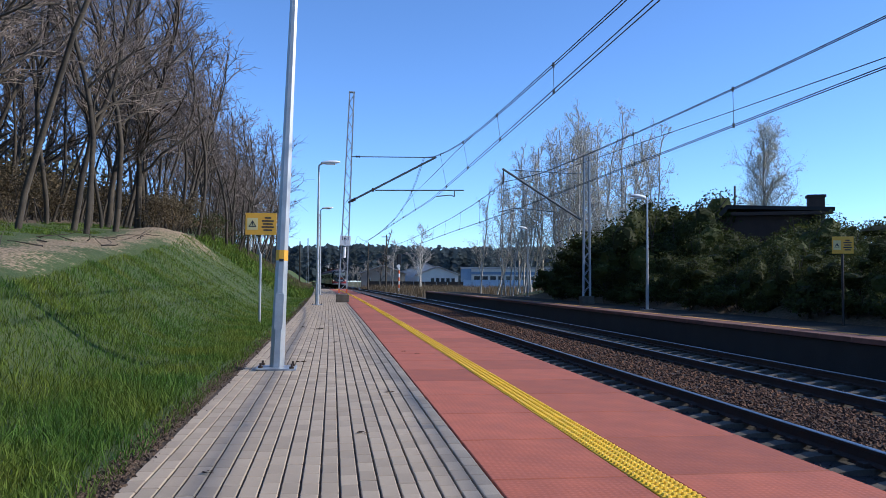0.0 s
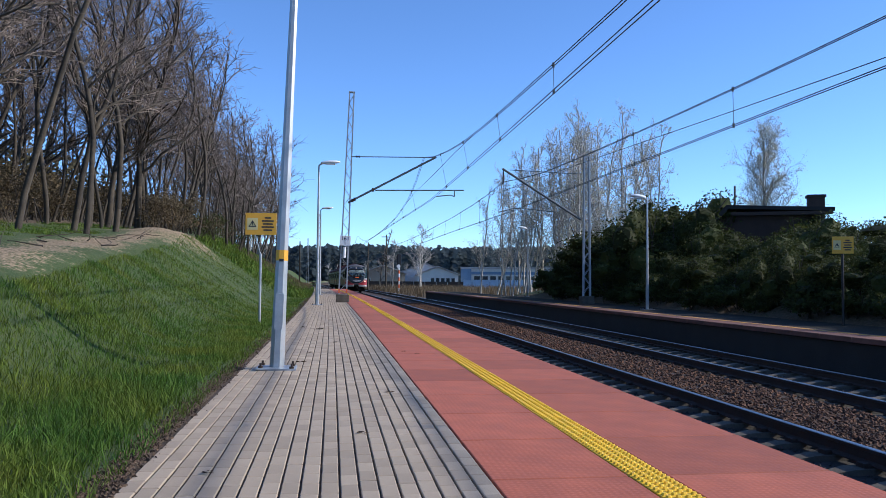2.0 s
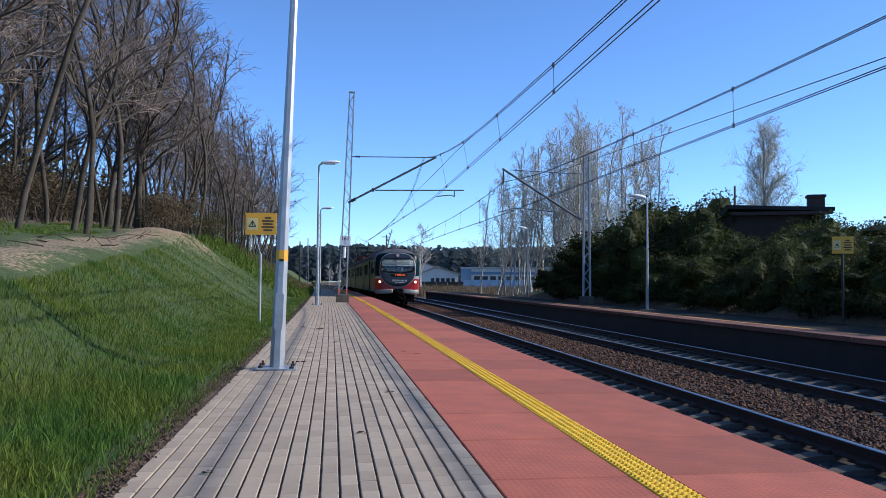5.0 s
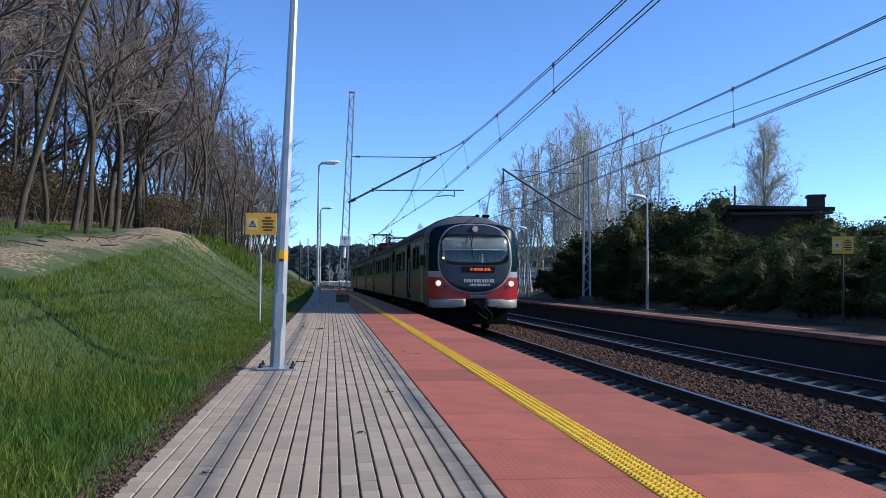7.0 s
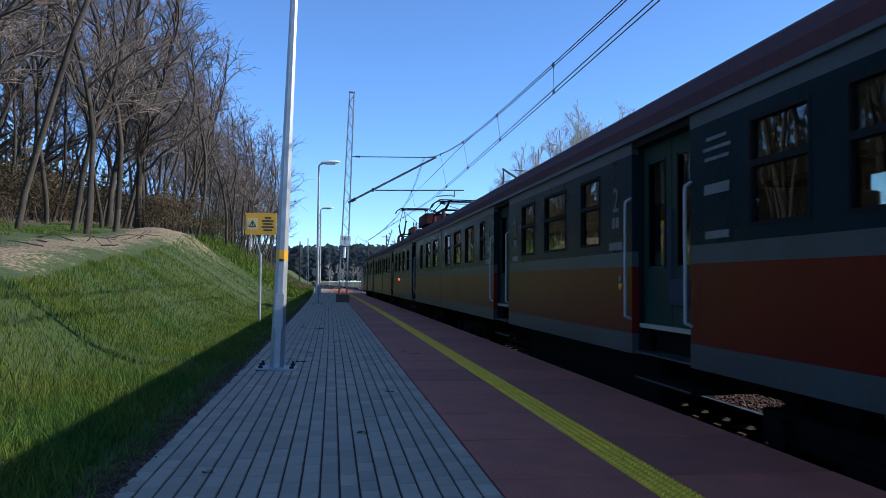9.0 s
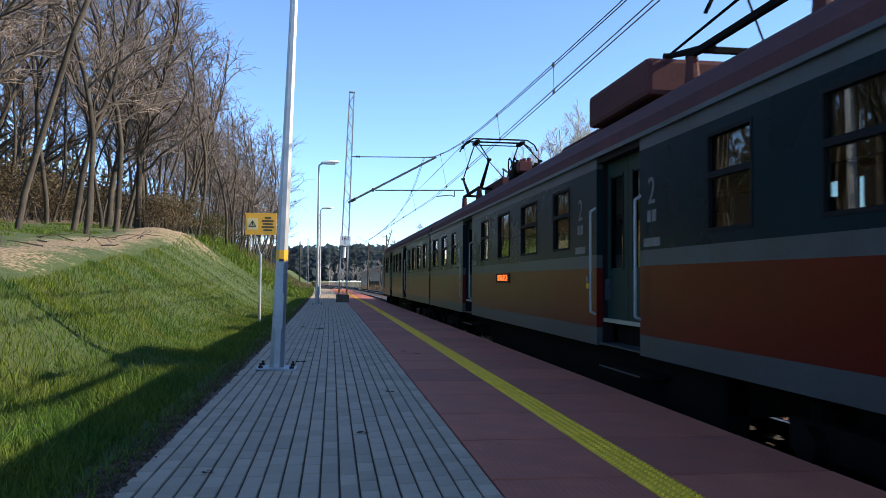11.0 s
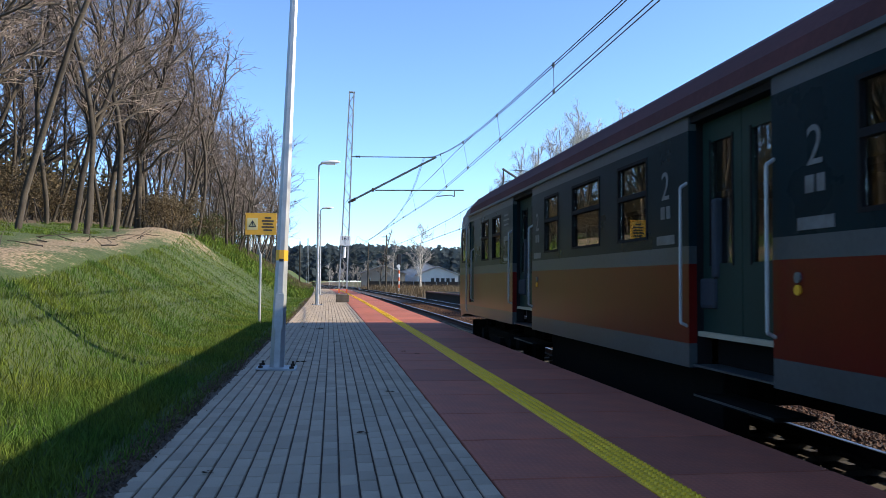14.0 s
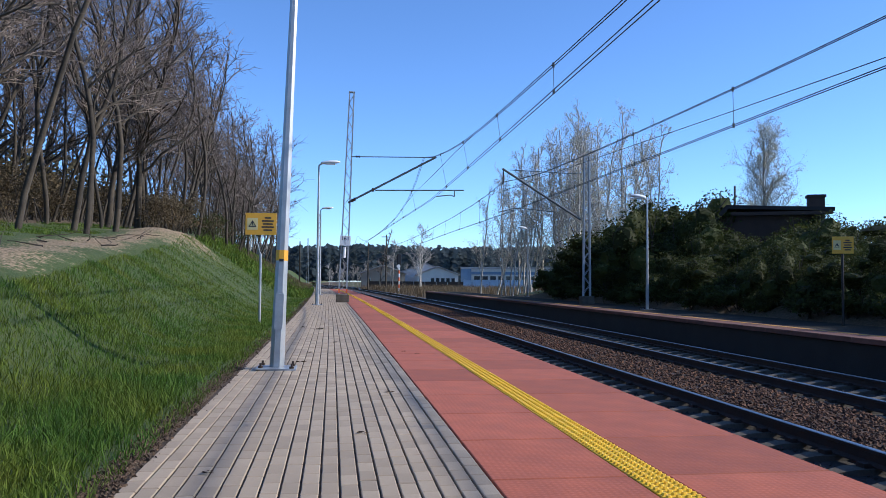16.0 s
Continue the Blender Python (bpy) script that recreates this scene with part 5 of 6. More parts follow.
for i in range(14):
    far_spots.append((0, 8 + rng.uniform(0, 34), 235 + rng.uniform(0, 60), rng.uniform(0, 360), rng.uniform(0.4, 0.65)))
plant(far_trees, far_spots)
side_tree = make_tree("bare_tree", "bare tree reaching in beside the hedge", dict(seed=97, height=13, r0=0.2, first=0.3, boughs=14, subs=6, twigs=5, reach=0.4), M_BARK, M_TWIG)
plant([side_tree], [(0, 31.6, 36, 0, 0.9)])


def blob(s, c, r, seed):
    """An uneven clod for the inside of a shrub or a distant crown."""
    bm = bmesh.new()
    bmesh.ops.create_icosphere(bm, subdivisions=2, radius=1)
    vs = []
    for v in bm.verts:
        k = 1 + 0.45 * noise.noise(v.co * 1.7 + Vector((seed, seed * 2, 0)))
        vs.append((c[0] + v.co.x * r[0] * k, c[1] + v.co.y * r[1] * k, c[2] + v.co.z * r[2] * k))
    fs = [tuple(v.index for v in f.verts) for f in bm.faces]
    bm.free()
    s.add(vs, fs)


def make_shrub(seed, name, label, w, h, n, leaf, material, lobes=7, core=True):
    rng = random.Random(seed)
    t = thing(name, Matrix(), label, "shrub", "shrubs beside the line")
    stems, leaves, heart = Shape(), Shape(), Shape()
    ls = []
    for i in range(lobes):
        c = Vector((rng.uniform(-0.5, 0.5) * w, rng.uniform(-0.5, 0.5) * w, h * rng.uniform(0.25, 0.78)))
        r = Vector((w * rng.uniform(0.2, 0.36), w * rng.uniform(0.2, 0.36), h * rng.uniform(0.14, 0.3)))
        ls.append((c, r))
        limb(stems, rng, Vector((rng.uniform(-0.2, 0.2) * w, rng.uniform(-0.2, 0.2) * w, -0.3)), Vector((c.x, c.y, c.z + 0.5)).normalized(), c.length * 1.25, 0.04, 6, 0.1, 0.02, 5)
        if core:
            blob(heart, c, r * 0.6, seed + i)
    for i in range(n):
        c, r = rng.choice(ls)
        d = Vector((rng.gauss(0, 1), rng.gauss(0, 1), rng.gauss(0, 1))).normalized()
        k = rng.uniform(0.65, 1.12)
        if rng.random() < 0.06:
            k *= 1.25
        p = Vector((c.x + d.x * r.x * k, c.y + d.y * r.y * k, max(0.05, c.z + d.z * r.z * k)))
        u = Vector((rng.uniform(-1, 1), rng.uniform(-1, 1), rng.uniform(-0.4, 1))).normalized()
        v = aside(rng, u, math.pi / 2)
        z = leaf * rng.uniform(0.5, 1.4)
        leaves.add([p - u * z, p + v * z * 0.5, p + u * z, p - v * z * 0.5], [(0, 1, 2, 3)])
    part("branch_work", stems.mesh("branch_work", M_BARK), None, t, kind="stuff")
    part("foliage", leaves.mesh("foliage", material), None, t, kind="stuff")
    if core:
        part("inner_foliage", heart.mesh("inner_foliage", material), None, t, kind="stuff")
    return t


shrubs = [make_shrub(200, "shrub", "dense young green shrub in deep shade", 3.2, 3.0, 4200, 0.06, M_LEAF, 9),
          make_shrub(201, "shrub", "dense young green shrub in deep shade", 2.6, 3.6, 4200, 0.06, M_LEAF, 9),
          make_shrub(202, "shrub", "dense young green shrub in deep shade", 3.6, 2.4, 4200, 0.06, M_LEAF, 9)]
hedge = []
y = 8.0
while y < 54:
    top = 0.95 if y < 34 else 1.0
    hedge.append((rng.randrange(3), 14.2 + rng.uniform(-0.2, 0.4), y, rng.uniform(0, 360), 0.55 * rng.uniform(0.85, 1.1)))
    hedge.append((rng.randrange(3), 16.2 + rng.uniform(-0.4, 0.4), y + 0.8, rng.uniform(0, 360), 0.62 * rng.uniform(0.9, 1.1) * top))
    if y < 50:
        hedge.append((rng.randrange(3), 18.6 + rng.uniform(-0.6, 0.6), y + 1.6, rng.uniform(0, 360), 0.74 * rng.uniform(0.85, 1.1) * top))
    y += 2.1
# taller clump beyond the far lamp
hedge += [(0, 17.6, 35.6, 20, 0.95), (1, 16.7, 37.0, 260, 1.05), (1, 15.6, 37.5, 30, 1.25), (0, 17.2, 39.5, 90, 1.45), (1, 18.4, 42, 10, 1.3), (2, 16.2, 42, 70, 1.5), (1, 19.2, 38.0, 200, 0.55), (0, 15.3, 44, 120, 1.1), (1, 17.5, 46, 0, 1.2), (0, 20.6, 33.2, 50, 1.0), (1, 21.8, 34.0, 10, 1.0), (2, 23.0, 34.6, 90, 1.35), (0, 24.4, 34.5, 150, 1.0), (2, 19.2, 33.5, 190, 0.75)]
plant(shrubs, hedge)
low_shrubs = [make_shrub(205, "low_shrub", "low dark shrub at the foot of the hedge", 2.4, 1.7, 1300, 0.085, M_LEAF, 6), make_shrub(206, "low_shrub", "low dark shrub at the foot of the hedge", 2.0, 1.4, 1300, 0.085, M_LEAF, 6)]
plant(low_shrubs, [(i, 13.75 + 0.25 * math.sin(i * 2.3), 9 + 1.5 * i, 67 * i, 0.62 + 0.1 * math.sin(i * 1.7)) for i in range(27)])
bushes = [make_shrub(210, "dry_bush", "brown leafless bush under the trees", 2.2, 2.4, 1500, 0.06, M_DRY, 6, False),
          make_shrub(211, "young_bush", "small bush with fresh green leaves", 2.0, 2.2, 1500, 0.06, M_LEAF, 6, False)]
under_places = [(0, -8.0, 41.5, 0, 0.9), (0, -9.0, 43.5, 50, 1.1), (0, -8.6, 46, 10, 1.0), (1, -7.7, 55, 80, 0.9), (0, -8.4, 51, 20, 1.2), (1, -9.5, 62, 0, 1.2), (0, -9.0, 70, 0, 1.2), (1, -8.5, 80, 0, 1.3)]
for i in range(64):
    under_places.append((0 if rng.random() < 0.92 else 1, -12.5 - rng.uniform(0, 10), 17 + rng.uniform(0, 80), rng.uniform(0, 360), rng.uniform(0.7, 1.5)))
plant(bushes, under_places)


# ---- far woods, plain and works ----
def far_wood():
    """Pines: ragged sprays of needles round thin trunks."""
    s = Shape()
    r = random.Random(7)
    v, f = s.v, s.f
    for i in range(2500):
        x = r.uniform(-260, 400)
        y = 430 + r.uniform(-30, 60) - abs(x) * 0.12
        h = r.uniform(19.0, 20.6) * (1 + 0.06 * noise.noise((x * 0.03, 0, 0)))
        w = r.uniform(1.6, 2.6)
        for k in range(34):
            q = r.random()
            z = h * (0.12 + 0.86 * q) - 1
            wide = w * (1.3 - q)
            t = r.uniform(0, 6.283)
            cx, cy = x + wide * math.cos(t) * r.random(), y + wide * math.sin(t)
            e = r.uniform(0.8, 1.5)
            ux, uz, vx = r.uniform(-1, 1) * e, r.uniform(-0.5, 0.5) * e, r.uniform(0.3, 0.7) * e
            o = len(v)
            v += [(cx - e, cy, z - uz), (cx + ux * 0.3, cy - vx, z - e * 0.7), (cx + e, cy, z + uz), (cx - ux * 0.3, cy + vx, z + e * 0.8)]
            f.append((o, o + 1, o + 2, o + 3))
    s.m = [0] * len(f)
    return tagged(new("far_wood", s.mesh("far_wood", M_FARWOOD)), "distant belt of pine wood tinted blue-grey for haze", "wood", kind="stuff")


def near_wood():
    """The inside of the wood on the bank, behind the first rows of trunks."""
    s, tw, dark = Shape(), Shape(), Shape()
    r = random.Random(8)
    for i in range(130):
        a, y = -24 - r.uniform(0, 22), r.uniform(10, 190)
        z = rise(a, y)
        limb(tw, r, Vector((bend(a, y), y, z - 0.3)), Vector((r.uniform(-0.1, 0.1), r.uniform(-0.1, 0.1), 1)), r.uniform(10, 15), r.uniform(0.09, 0.18), 5, 0.06, 0.02, 5)
    for i in range(9000):
        a, y = -20 - r.uniform(0, 26), r.uniform(8, 200)
        p = Vector((bend(a, y), y, rise(a, y) + r.uniform(2.0, 13)))
        limb(tw, r, p, Vector((r.uniform(-1, 1), r.uniform(-1, 1), r.uniform(0, 1))).normalized(), r.uniform(0.8, 2.5), 0.022, 2, 0.3, 0.1, 3)
    for i in range(30000):
        a, y = -16 - r.uniform(0, 24), 12 * (190 / 12) ** r.random()
        p = Vector((bend(a, y), y, rise(a, y) + abs(r.gauss(0, 1.9))))
        u = Vector((r.uniform(-1, 1), r.uniform(-1, 1), r.uniform(-0.2, 1))).normalized() * r.uniform(0.06, 0.17)
        v = aside(r, u.normalized(), math.pi / 2) * 0.08
        s.add([p - u, p + v, p + u, p - v], [(0, 1, 2, 3)])
    for i in range(60000):
        a, y = -25 - r.uniform(0, 20), 14 * (200 / 14) ** r.random()
        p = Vector((bend(a, y), y, rise(a, y) + r.uniform(0, 9) * r.uniform(0.3, 1)))
        u = Vector((r.uniform(-1, 1), r.uniform(-1, 1), r.uniform(-0.5, 1))).normalized() * r.uniform(0.2, 0.5)
        v = aside(r, u.normalized(), math.pi / 2) * 0.2
        dark.add([p - u, p + v, p + u, p - v], [(0, 1, 2, 3)])
    tagged(new("thicket", dark.mesh("thicket", M_PINE)), "dense brown thicket deep in the wood", "thicket", kind="stuff")
    tagged(new("inner_wood", tw.mesh("inner_wood", M_BARK)), "crowded trunks and twigs deep in the bare wood", "wood", kind="stuff")
    tagged(new("undergrowth", s.mesh("undergrowth", M_UNDER)), "brown undergrowth on the floor of the wood", "undergrowth", kind="stuff")


far_wood()
near_wood()


def reeds(name, label, n, area, hgt, material, seed, width=0.02):
    r = random.Random(seed)
    s = Shape()
    for i in range(n):
        a, y = r.uniform(area[0], area[1]), r.uniform(area[2], area[3])
        p = Vector((bend(a, y), y, rise(a, y) - 0.05))
        h = hgt * r.uniform(0.5, 1.2)
        w = Vector((r.uniform(-1, 1), r.uniform(-1, 1), 0)).normalized() * width
        tip = p + Vector((r.gauss(0, 0.25) * h, r.gauss(0, 0.25) * h, h))
        s.add([p - w, p + w, tip], [(0, 1, 2)])
    return tagged(new(name, s.mesh(name, material)), label, "weeds", kind="stuff")


reeds("dry_weeds", "dry brown weeds beyond the end of the far platform", 14000, (10.5, 60, 82, 190), 1.15, M_REED, 31, 0.05)
reeds("dry_weeds", "dry weeds along the foot of the distant bank", 5000, (-8, -1.2, 70, 190), 0.6, M_REED, 32, 0.03)

M_WALLGREY = mat("grey render", (0.34, 0.27, 0.2), 0.9, vary=0.2, scale=0.6, fine=6, bump=0.1)
M_WALLWHITE = mat("pale shed cladding", (0.6, 0.58, 0.54), 0.8, vary=0.15, scale=0.5, fine=8, bump=0.1)
M_WALLBLUE = mat("blue cladding", (0.13, 0.21, 0.31), 0.6, vary=0.2, scale=0.5, fine=8, bump=0.1)
M_ROOFGREY = mat("grey sheet roof", (0.36, 0.34, 0.32), 0.7, vary=0.2, scale=0.4, fine=5, bump=0.1)
M_DARKGLASS = mat("dark window glass", (0.03, 0.035, 0.04), 0.12, vary=0.2, bump=0)
M_FENCEBLUE = mat("light blue fence panel", (0.33, 0.43, 0.54), 0.6, vary=0.15, scale=0.8, fine=10, bump=0.1)
# roof colour lowered so the facing slope looks shaded
M_DARKROOF = mat("shade-darkened roof felt", (0.018, 0.016, 0.016), 0.9, vary=0.3, scale=1, fine=12, bump=0.2)
M_BRICKD = mat("dark brick", (0.045, 0.028, 0.022), 0.9, vary=0.3, scale=3, fine=20, bump=0.4)


def shed(name, label, m, w, d, h, rise_, wall, roof_m, cells, door=None, flat=False):
    t = thing(name, m, label, "building", "works beyond the line")
    part("wall", Shape().loft([[(-w / 2, y, 0), (w / 2, y, 0), (w / 2, y, h), (0, y, h + rise_), (-w / 2, y, h)] for y in (0, d)]), wall, t)
    if flat:
        part("roof", Shape().box(-w / 2 - 0.4, w / 2 + 0.4, -0.4, d, h, h + 0.5), roof_m, t)
    else:
        for s in (-1, 1):
            part("roof", Shape().loft([[(s * (w / 2 + 0.5), y, h - 0.1), (0, y, h + rise_ + 0.12), (0, y, h + rise_ + 0.3), (s * (w / 2 + 0.5), y, h + 0.1)] for y in (-0.6, d)]), roof_m, t)
    for x0, x1, z0, z1 in cells:
        f = part("window", Shape().box(x0, x1, -0.12, 0.05, z0, z1), M_WALLWHITE, t, bevel=0.02)
        part("pane", Shape().box(x0 + 0.12, x1 - 0.12, -0.16, -0.1, z0 + 0.12, z1 - 0.12), M_DARKGLASS, f)
    if door:
        part("door", Shape().box(door[0], door[1], -0.1, 0.05, 0, door[2]), M_DARKGLASS, t)
    return t


def at_far(a, y, turn=0):
    return pose(a, y, -0.8, 0, 0, turn)


shed("warehouse", "long grey gabled warehouse beyond the line", at_far(12.2, 200, -4), 11, 30, 3.6, 2.0, M_WALLGREY, M_ROOFGREY, [(-4, -3, 1.5, 2.5)])
shed("warehouse", "pale gabled warehouse with dark windows", at_far(26.0, 200, -6), 10.5, 36, 3.4, 2.0, M_WALLWHITE, M_ROOFGREY, [(-1.8 + 1.3 * i, -0.7 + 1.3 * i, 1.4, 2.7) for i in range(5)])
shed("warehouse", "pale low shed behind the others", at_far(26.5, 232, -6), 13, 20, 4.6, 2.2, M_WALLWHITE, M_ROOFGREY, [])
blue = shed("factory", "long blue and white factory with a window row", at_far(44.4, 200, -9), 24, 22, 5.0, 0.0, M_WALLWHITE, M_ROOFGREY, [(-9.0 + 2.05 * i, -7.3 + 2.05 * i, 1.6, 3.3) for i in range(10)], flat=True)
part("end_panel", Shape().box(-12.3, -9.6, -0.3, 0, 0, 5.3), M_WALLBLUE, blue, "blue clad end panel")
part("fascia", Shape().box(-9.6, 12.2, -0.2, 0, 3.6, 4.3), M_WALLBLUE, blue, "blue fascia strip")
fence = thing("fence", at_far(39.5, 180, -9), "light blue panel fence before the factory", "fence")
for i in range(11):
    part("panel", Shape().box(-10 + 2.05 * i, -8.05 + 2.05 * i, 0, 0.08, 0.2, 2.2), M_FENCEBLUE, fence)
fence2 = thing("fence", at_far(24, 188, -5), "low dark fence before the sheds", "fence")
for i in range(12):
    part("panel", Shape().box(-16 + 2.7 * i, -13.4 + 2.7 * i, 0, 0.1, 0.1, 1.7), M_DARKCONC, fence2)

house = thing("house", pose(21.1, 38.5, 0.98, 0, 0, -24), "low dark house with a felt roof and brick chimney", "house")
part("wall", Shape().box(-1.6, 3.2, -2.3, 2.3, 0, 3.3), M_BRICKD, house)
part("roof", Shape().loft([[(-2.25, y, 2.62), (-1.2, y, 3.82), (3.6, y, 3.64), (3.6, y, 3.46), (-1.1, y, 3.64), (-2.12, y, 2.46)] for y in (-2.9, 2.9)]), M_DARKROOF, house, "felt roof darkened for shade, with a steep end slope")
part("fascia", Shape().box(-1.0, 3.5, -2.94, -2.9, 3.3, 3.46), M_BRICKD, house)
ch = part("chimney", Shape().box(2.85, 3.6, -0.35, 0.35, 3.0, 4.45), M_BRICKD, house, "dark brick chimney", bevel=0.02)
part("chimney_cap", Shape().box(2.79, 3.66, -0.41, 0.41, 4.36, 4.5), M_BRICKD, ch, bevel=0.02)
part("stove_pipe", Shape().tube((-0.6, 0.2, 3.6), (-0.6, 0.2, 5.1), 0.05, n=8), M_BLACK, house)
part("window", Shape().box(-1.68, -1.55, -0.6, 0.5, 1.0, 2.1), M_DARKGLASS, house)

sig = thing("railway_signal", along(13.0, 130, -0.8), "red and white banded signal post with a dark head", "signal")
for i in range(7):
    part("band", Shape().tube((0, 0, 0.6 * i), (0, 0, 0.6 * i + 0.6), 0.11, n=8), M_STRIPE if i % 2 else M_WHITE, sig)
part("signal_head", Shape().box(-0.35, 0.35, -0.15, 0.15, 4.2, 6.2), M_BLACK, sig, bevel=0.1)
part("marker", Shape().tube((-0.1, -0.25, 4.2), (-0.1, -0.16, 4.2), 0.3, n=12), M_WHITE, sig)


def utility_pole(a, y, h, arms):
    t = thing("utility_pole", along(a, y, -0.8), "dark wooden utility pole with insulators", "pole", "utility poles")
    part("post", Shape().tube((0, 0, 0), (0, 0, h), 0.16, 0.11, 8), M_BARK, t)
    for i in range(arms):
        part("crossarm", Shape().box(-0.9, 0.9, -0.06, 0.06, h - 0.5 - 0.6 * i, h - 0.38 - 0.6 * i), M_BARK, t)
        for x in (-0.8, 0, 0.8):
            part("insulator", Shape().tube((x, 0, h - 0.38 - 0.6 * i), (x, 0, h - 0.15 - 0.6 * i), 0.07, n=6), M_WHITE, t)


utility_pole(13.0, 150, 10.5, 1)
utility_pole(10.5, 160, 9.5, 0)
utility_pole(-3.0, 150, 9.0, 0)


# ---- turf of the bank ----
def grass(name, label, n, y0, y1, depth, hgt, seed, width):
    r = random.Random(seed)
    s = Shape()
    v, f = s.v, s.f
    for i in range(n):
        y = y0 * (y1 / y0) ** r.random()
        a = -1.06 - depth * r.random() ** 1.25 * (0.6 + 0.4 * min(1, y / 12))
        dens = 0.5 + 0.5 * noise.noise((a * 0.8, y * 0.8, 3))
        if r.random() > 0.3 + dens or -a - 1.0 > crest(y) - 0.05 - 0.3 * max(0.0, 1 - y / 36):
            continue
        if a > -1.28 and r.random() < 0.75:
            continue
        z = rise(a, y) - 0.015
        x = bend(a, y)
        h = hgt * r.uniform(0.45, 1.25) * (0.7 + 0.7 * dens)
        t = r.uniform(0, 6.283)
        c, d = math.cos(t) * width, math.sin(t) * width
        lx, ly = r.gauss(0, 0.45) * h, r.gauss(0, 0.45) * h
        o = len(v)
        v += [(x - c, y - d, z), (x + c, y + d, z), (x + lx * 0.4 + c * 0.7, y + ly * 0.4 + d * 0.7, z + h * 0.6), (x + lx * 0.4 - c * 0.7, y + ly * 0.4 - d * 0.7, z + h * 0.6), (x + lx, y + ly, z + h)]
        f += [(o, o + 1, o + 2, o + 3), (o + 3, o + 2, o + 4)]
    s.m = [0] * len(f)
    return tagged(new(name, s.mesh(name, M_BLADE)), label, "grass", kind="stuff")


grass("grass", "short spring grass on the bank beside the platform", 135000, 3.2, 26.0, 6.4, 0.085, 41, 0.0038)
grass("grass", "short spring grass further along the bank", 85000, 10.0, 48.0, 8.0, 0.088, 42, 0.006)

grass("grass", "long fresh tufts of grass on the bank", 16000, 3.2, 15.0, 6.0, 0.125, 47, 0.005)
grass("grass", "rough grass on the bank far along the line", 26000, 46.0, 130.0, 9.0, 0.28, 44, 0.03)


def tufts(n, seed):
    """Thin grass on the trodden top of the bank."""
    r = random.Random(seed)
    s = Shape()
    v, f = s.v, s.f
    for i in range(n):
        y = 8.0 * (55 / 8.0) ** r.random()
        a = -1.0 - crest(y) - 2.3 - 4.0 * r.random()
        if noise.noise((a * 0.6, y * 0.35, 9)) < 0.02 or (abs(a + 7.3) < 1.6 and abs(y - 38) < 5):
            continue
        x, z = bend(a, y), rise(a, y) - 0.02
        h, t = 0.13 * r.uniform(0.4, 1.3), r.uniform(0, 6.283)
        c, d = 0.009 * math.cos(t), 0.009 * math.sin(t)
        o = len(v)
        v += [(x - c, y - d, z), (x + c, y + d, z), (x + r.gauss(0, 0.5) * h, y + r.gauss(0, 0.5) * h, z + h)]
        f.append((o, o + 1, o + 2))
    s.m = [0] * len(f)
    tagged(new("grass", s.mesh("grass", M_BLADE)), "thin tufts of grass on the trodden bank top", "grass", kind="stuff")


tufts(45000, 43)


# broken branches on the trodden bank top
r = random.Random(51)
for i in range(26):
    y = r.uniform(9, 46)
    a = -1.0 - crest(y) - r.uniform(0.3, 2.2)
    s = Shape()
    limb(s, r, Vector((0, 0, 0.03)), Vector((r.uniform(-1, 1), r.uniform(-1, 1), r.uniform(0.0, 0.25))).normalized(), r.uniform(0.5, 1.3), r.uniform(0.008, 0.02), 5, 0.25, 0.0, 5)
    o = new("fallen_branch", s.mesh("fallen_branch", M_BARK))
    o.matrix_basis = along(a, y, rise(a, y))
    tagged(o, "broken dead branch lying on the sandy path", "branch", "fallen branches")


# ---- pieces: sleepers, ballast, slabs, pavers ----
sl = Shape()
sl.loft([[(x, -w / 2, z0), (x, w / 2, z0), (x, w / 2 - 0.035, z1), (x, -w / 2 + 0.035, z1)] for x, w, z0, z1 in
         ((-1.3, 0.28, -0.36, -0.165), (-0.5, 0.27, -0.36, -0.165), (-0.3, 0.22, -0.36, -0.20), (0.3, 0.22, -0.36, -0.20), (0.5, 0.27, -0.36, -0.165), (1.3, 0.28, -0.36, -0.165))])
sleeper_mesh = tidy(sl.mesh("sleeper", M_SLEEPER))
clip_s = Shape()
for x in (-0.752, 0.752):
    for o in (-0.11, 0.11):
        clip_s.box(x + o - 0.04, x + o + 0.04, -0.06, 0.06, -0.17, -0.12)
clip_mesh = tidy(clip_s.mesh("rail_clips", M_RUST), 0.008)
for ax, shift in ((AXIS, 0.0), (AXIS2, 0.23)):
    y = -20 + shift
    track = thing("track", Matrix(), "concrete sleepered railway track", "track", "the two tracks", kind="structure")
    while y < 72:
        o = new("sleeper", sleeper_mesh)
        o.parent, o.matrix_basis = track, along(ax, y, RAIL)
        if y < 26 and y > 2:
            c = new("rail_clips", clip_mesh)
            c.parent = o
        y += 0.6
    far = Shape()
    while y < 220:
        at = along(ax, y, RAIL)
        far.box(-1.3, 1.3, -0.13, 0.13, -0.3, -0.175, at)
        y += 0.6
    part("far_sleepers", far, M_SLEEPER, track, kind="stuff")


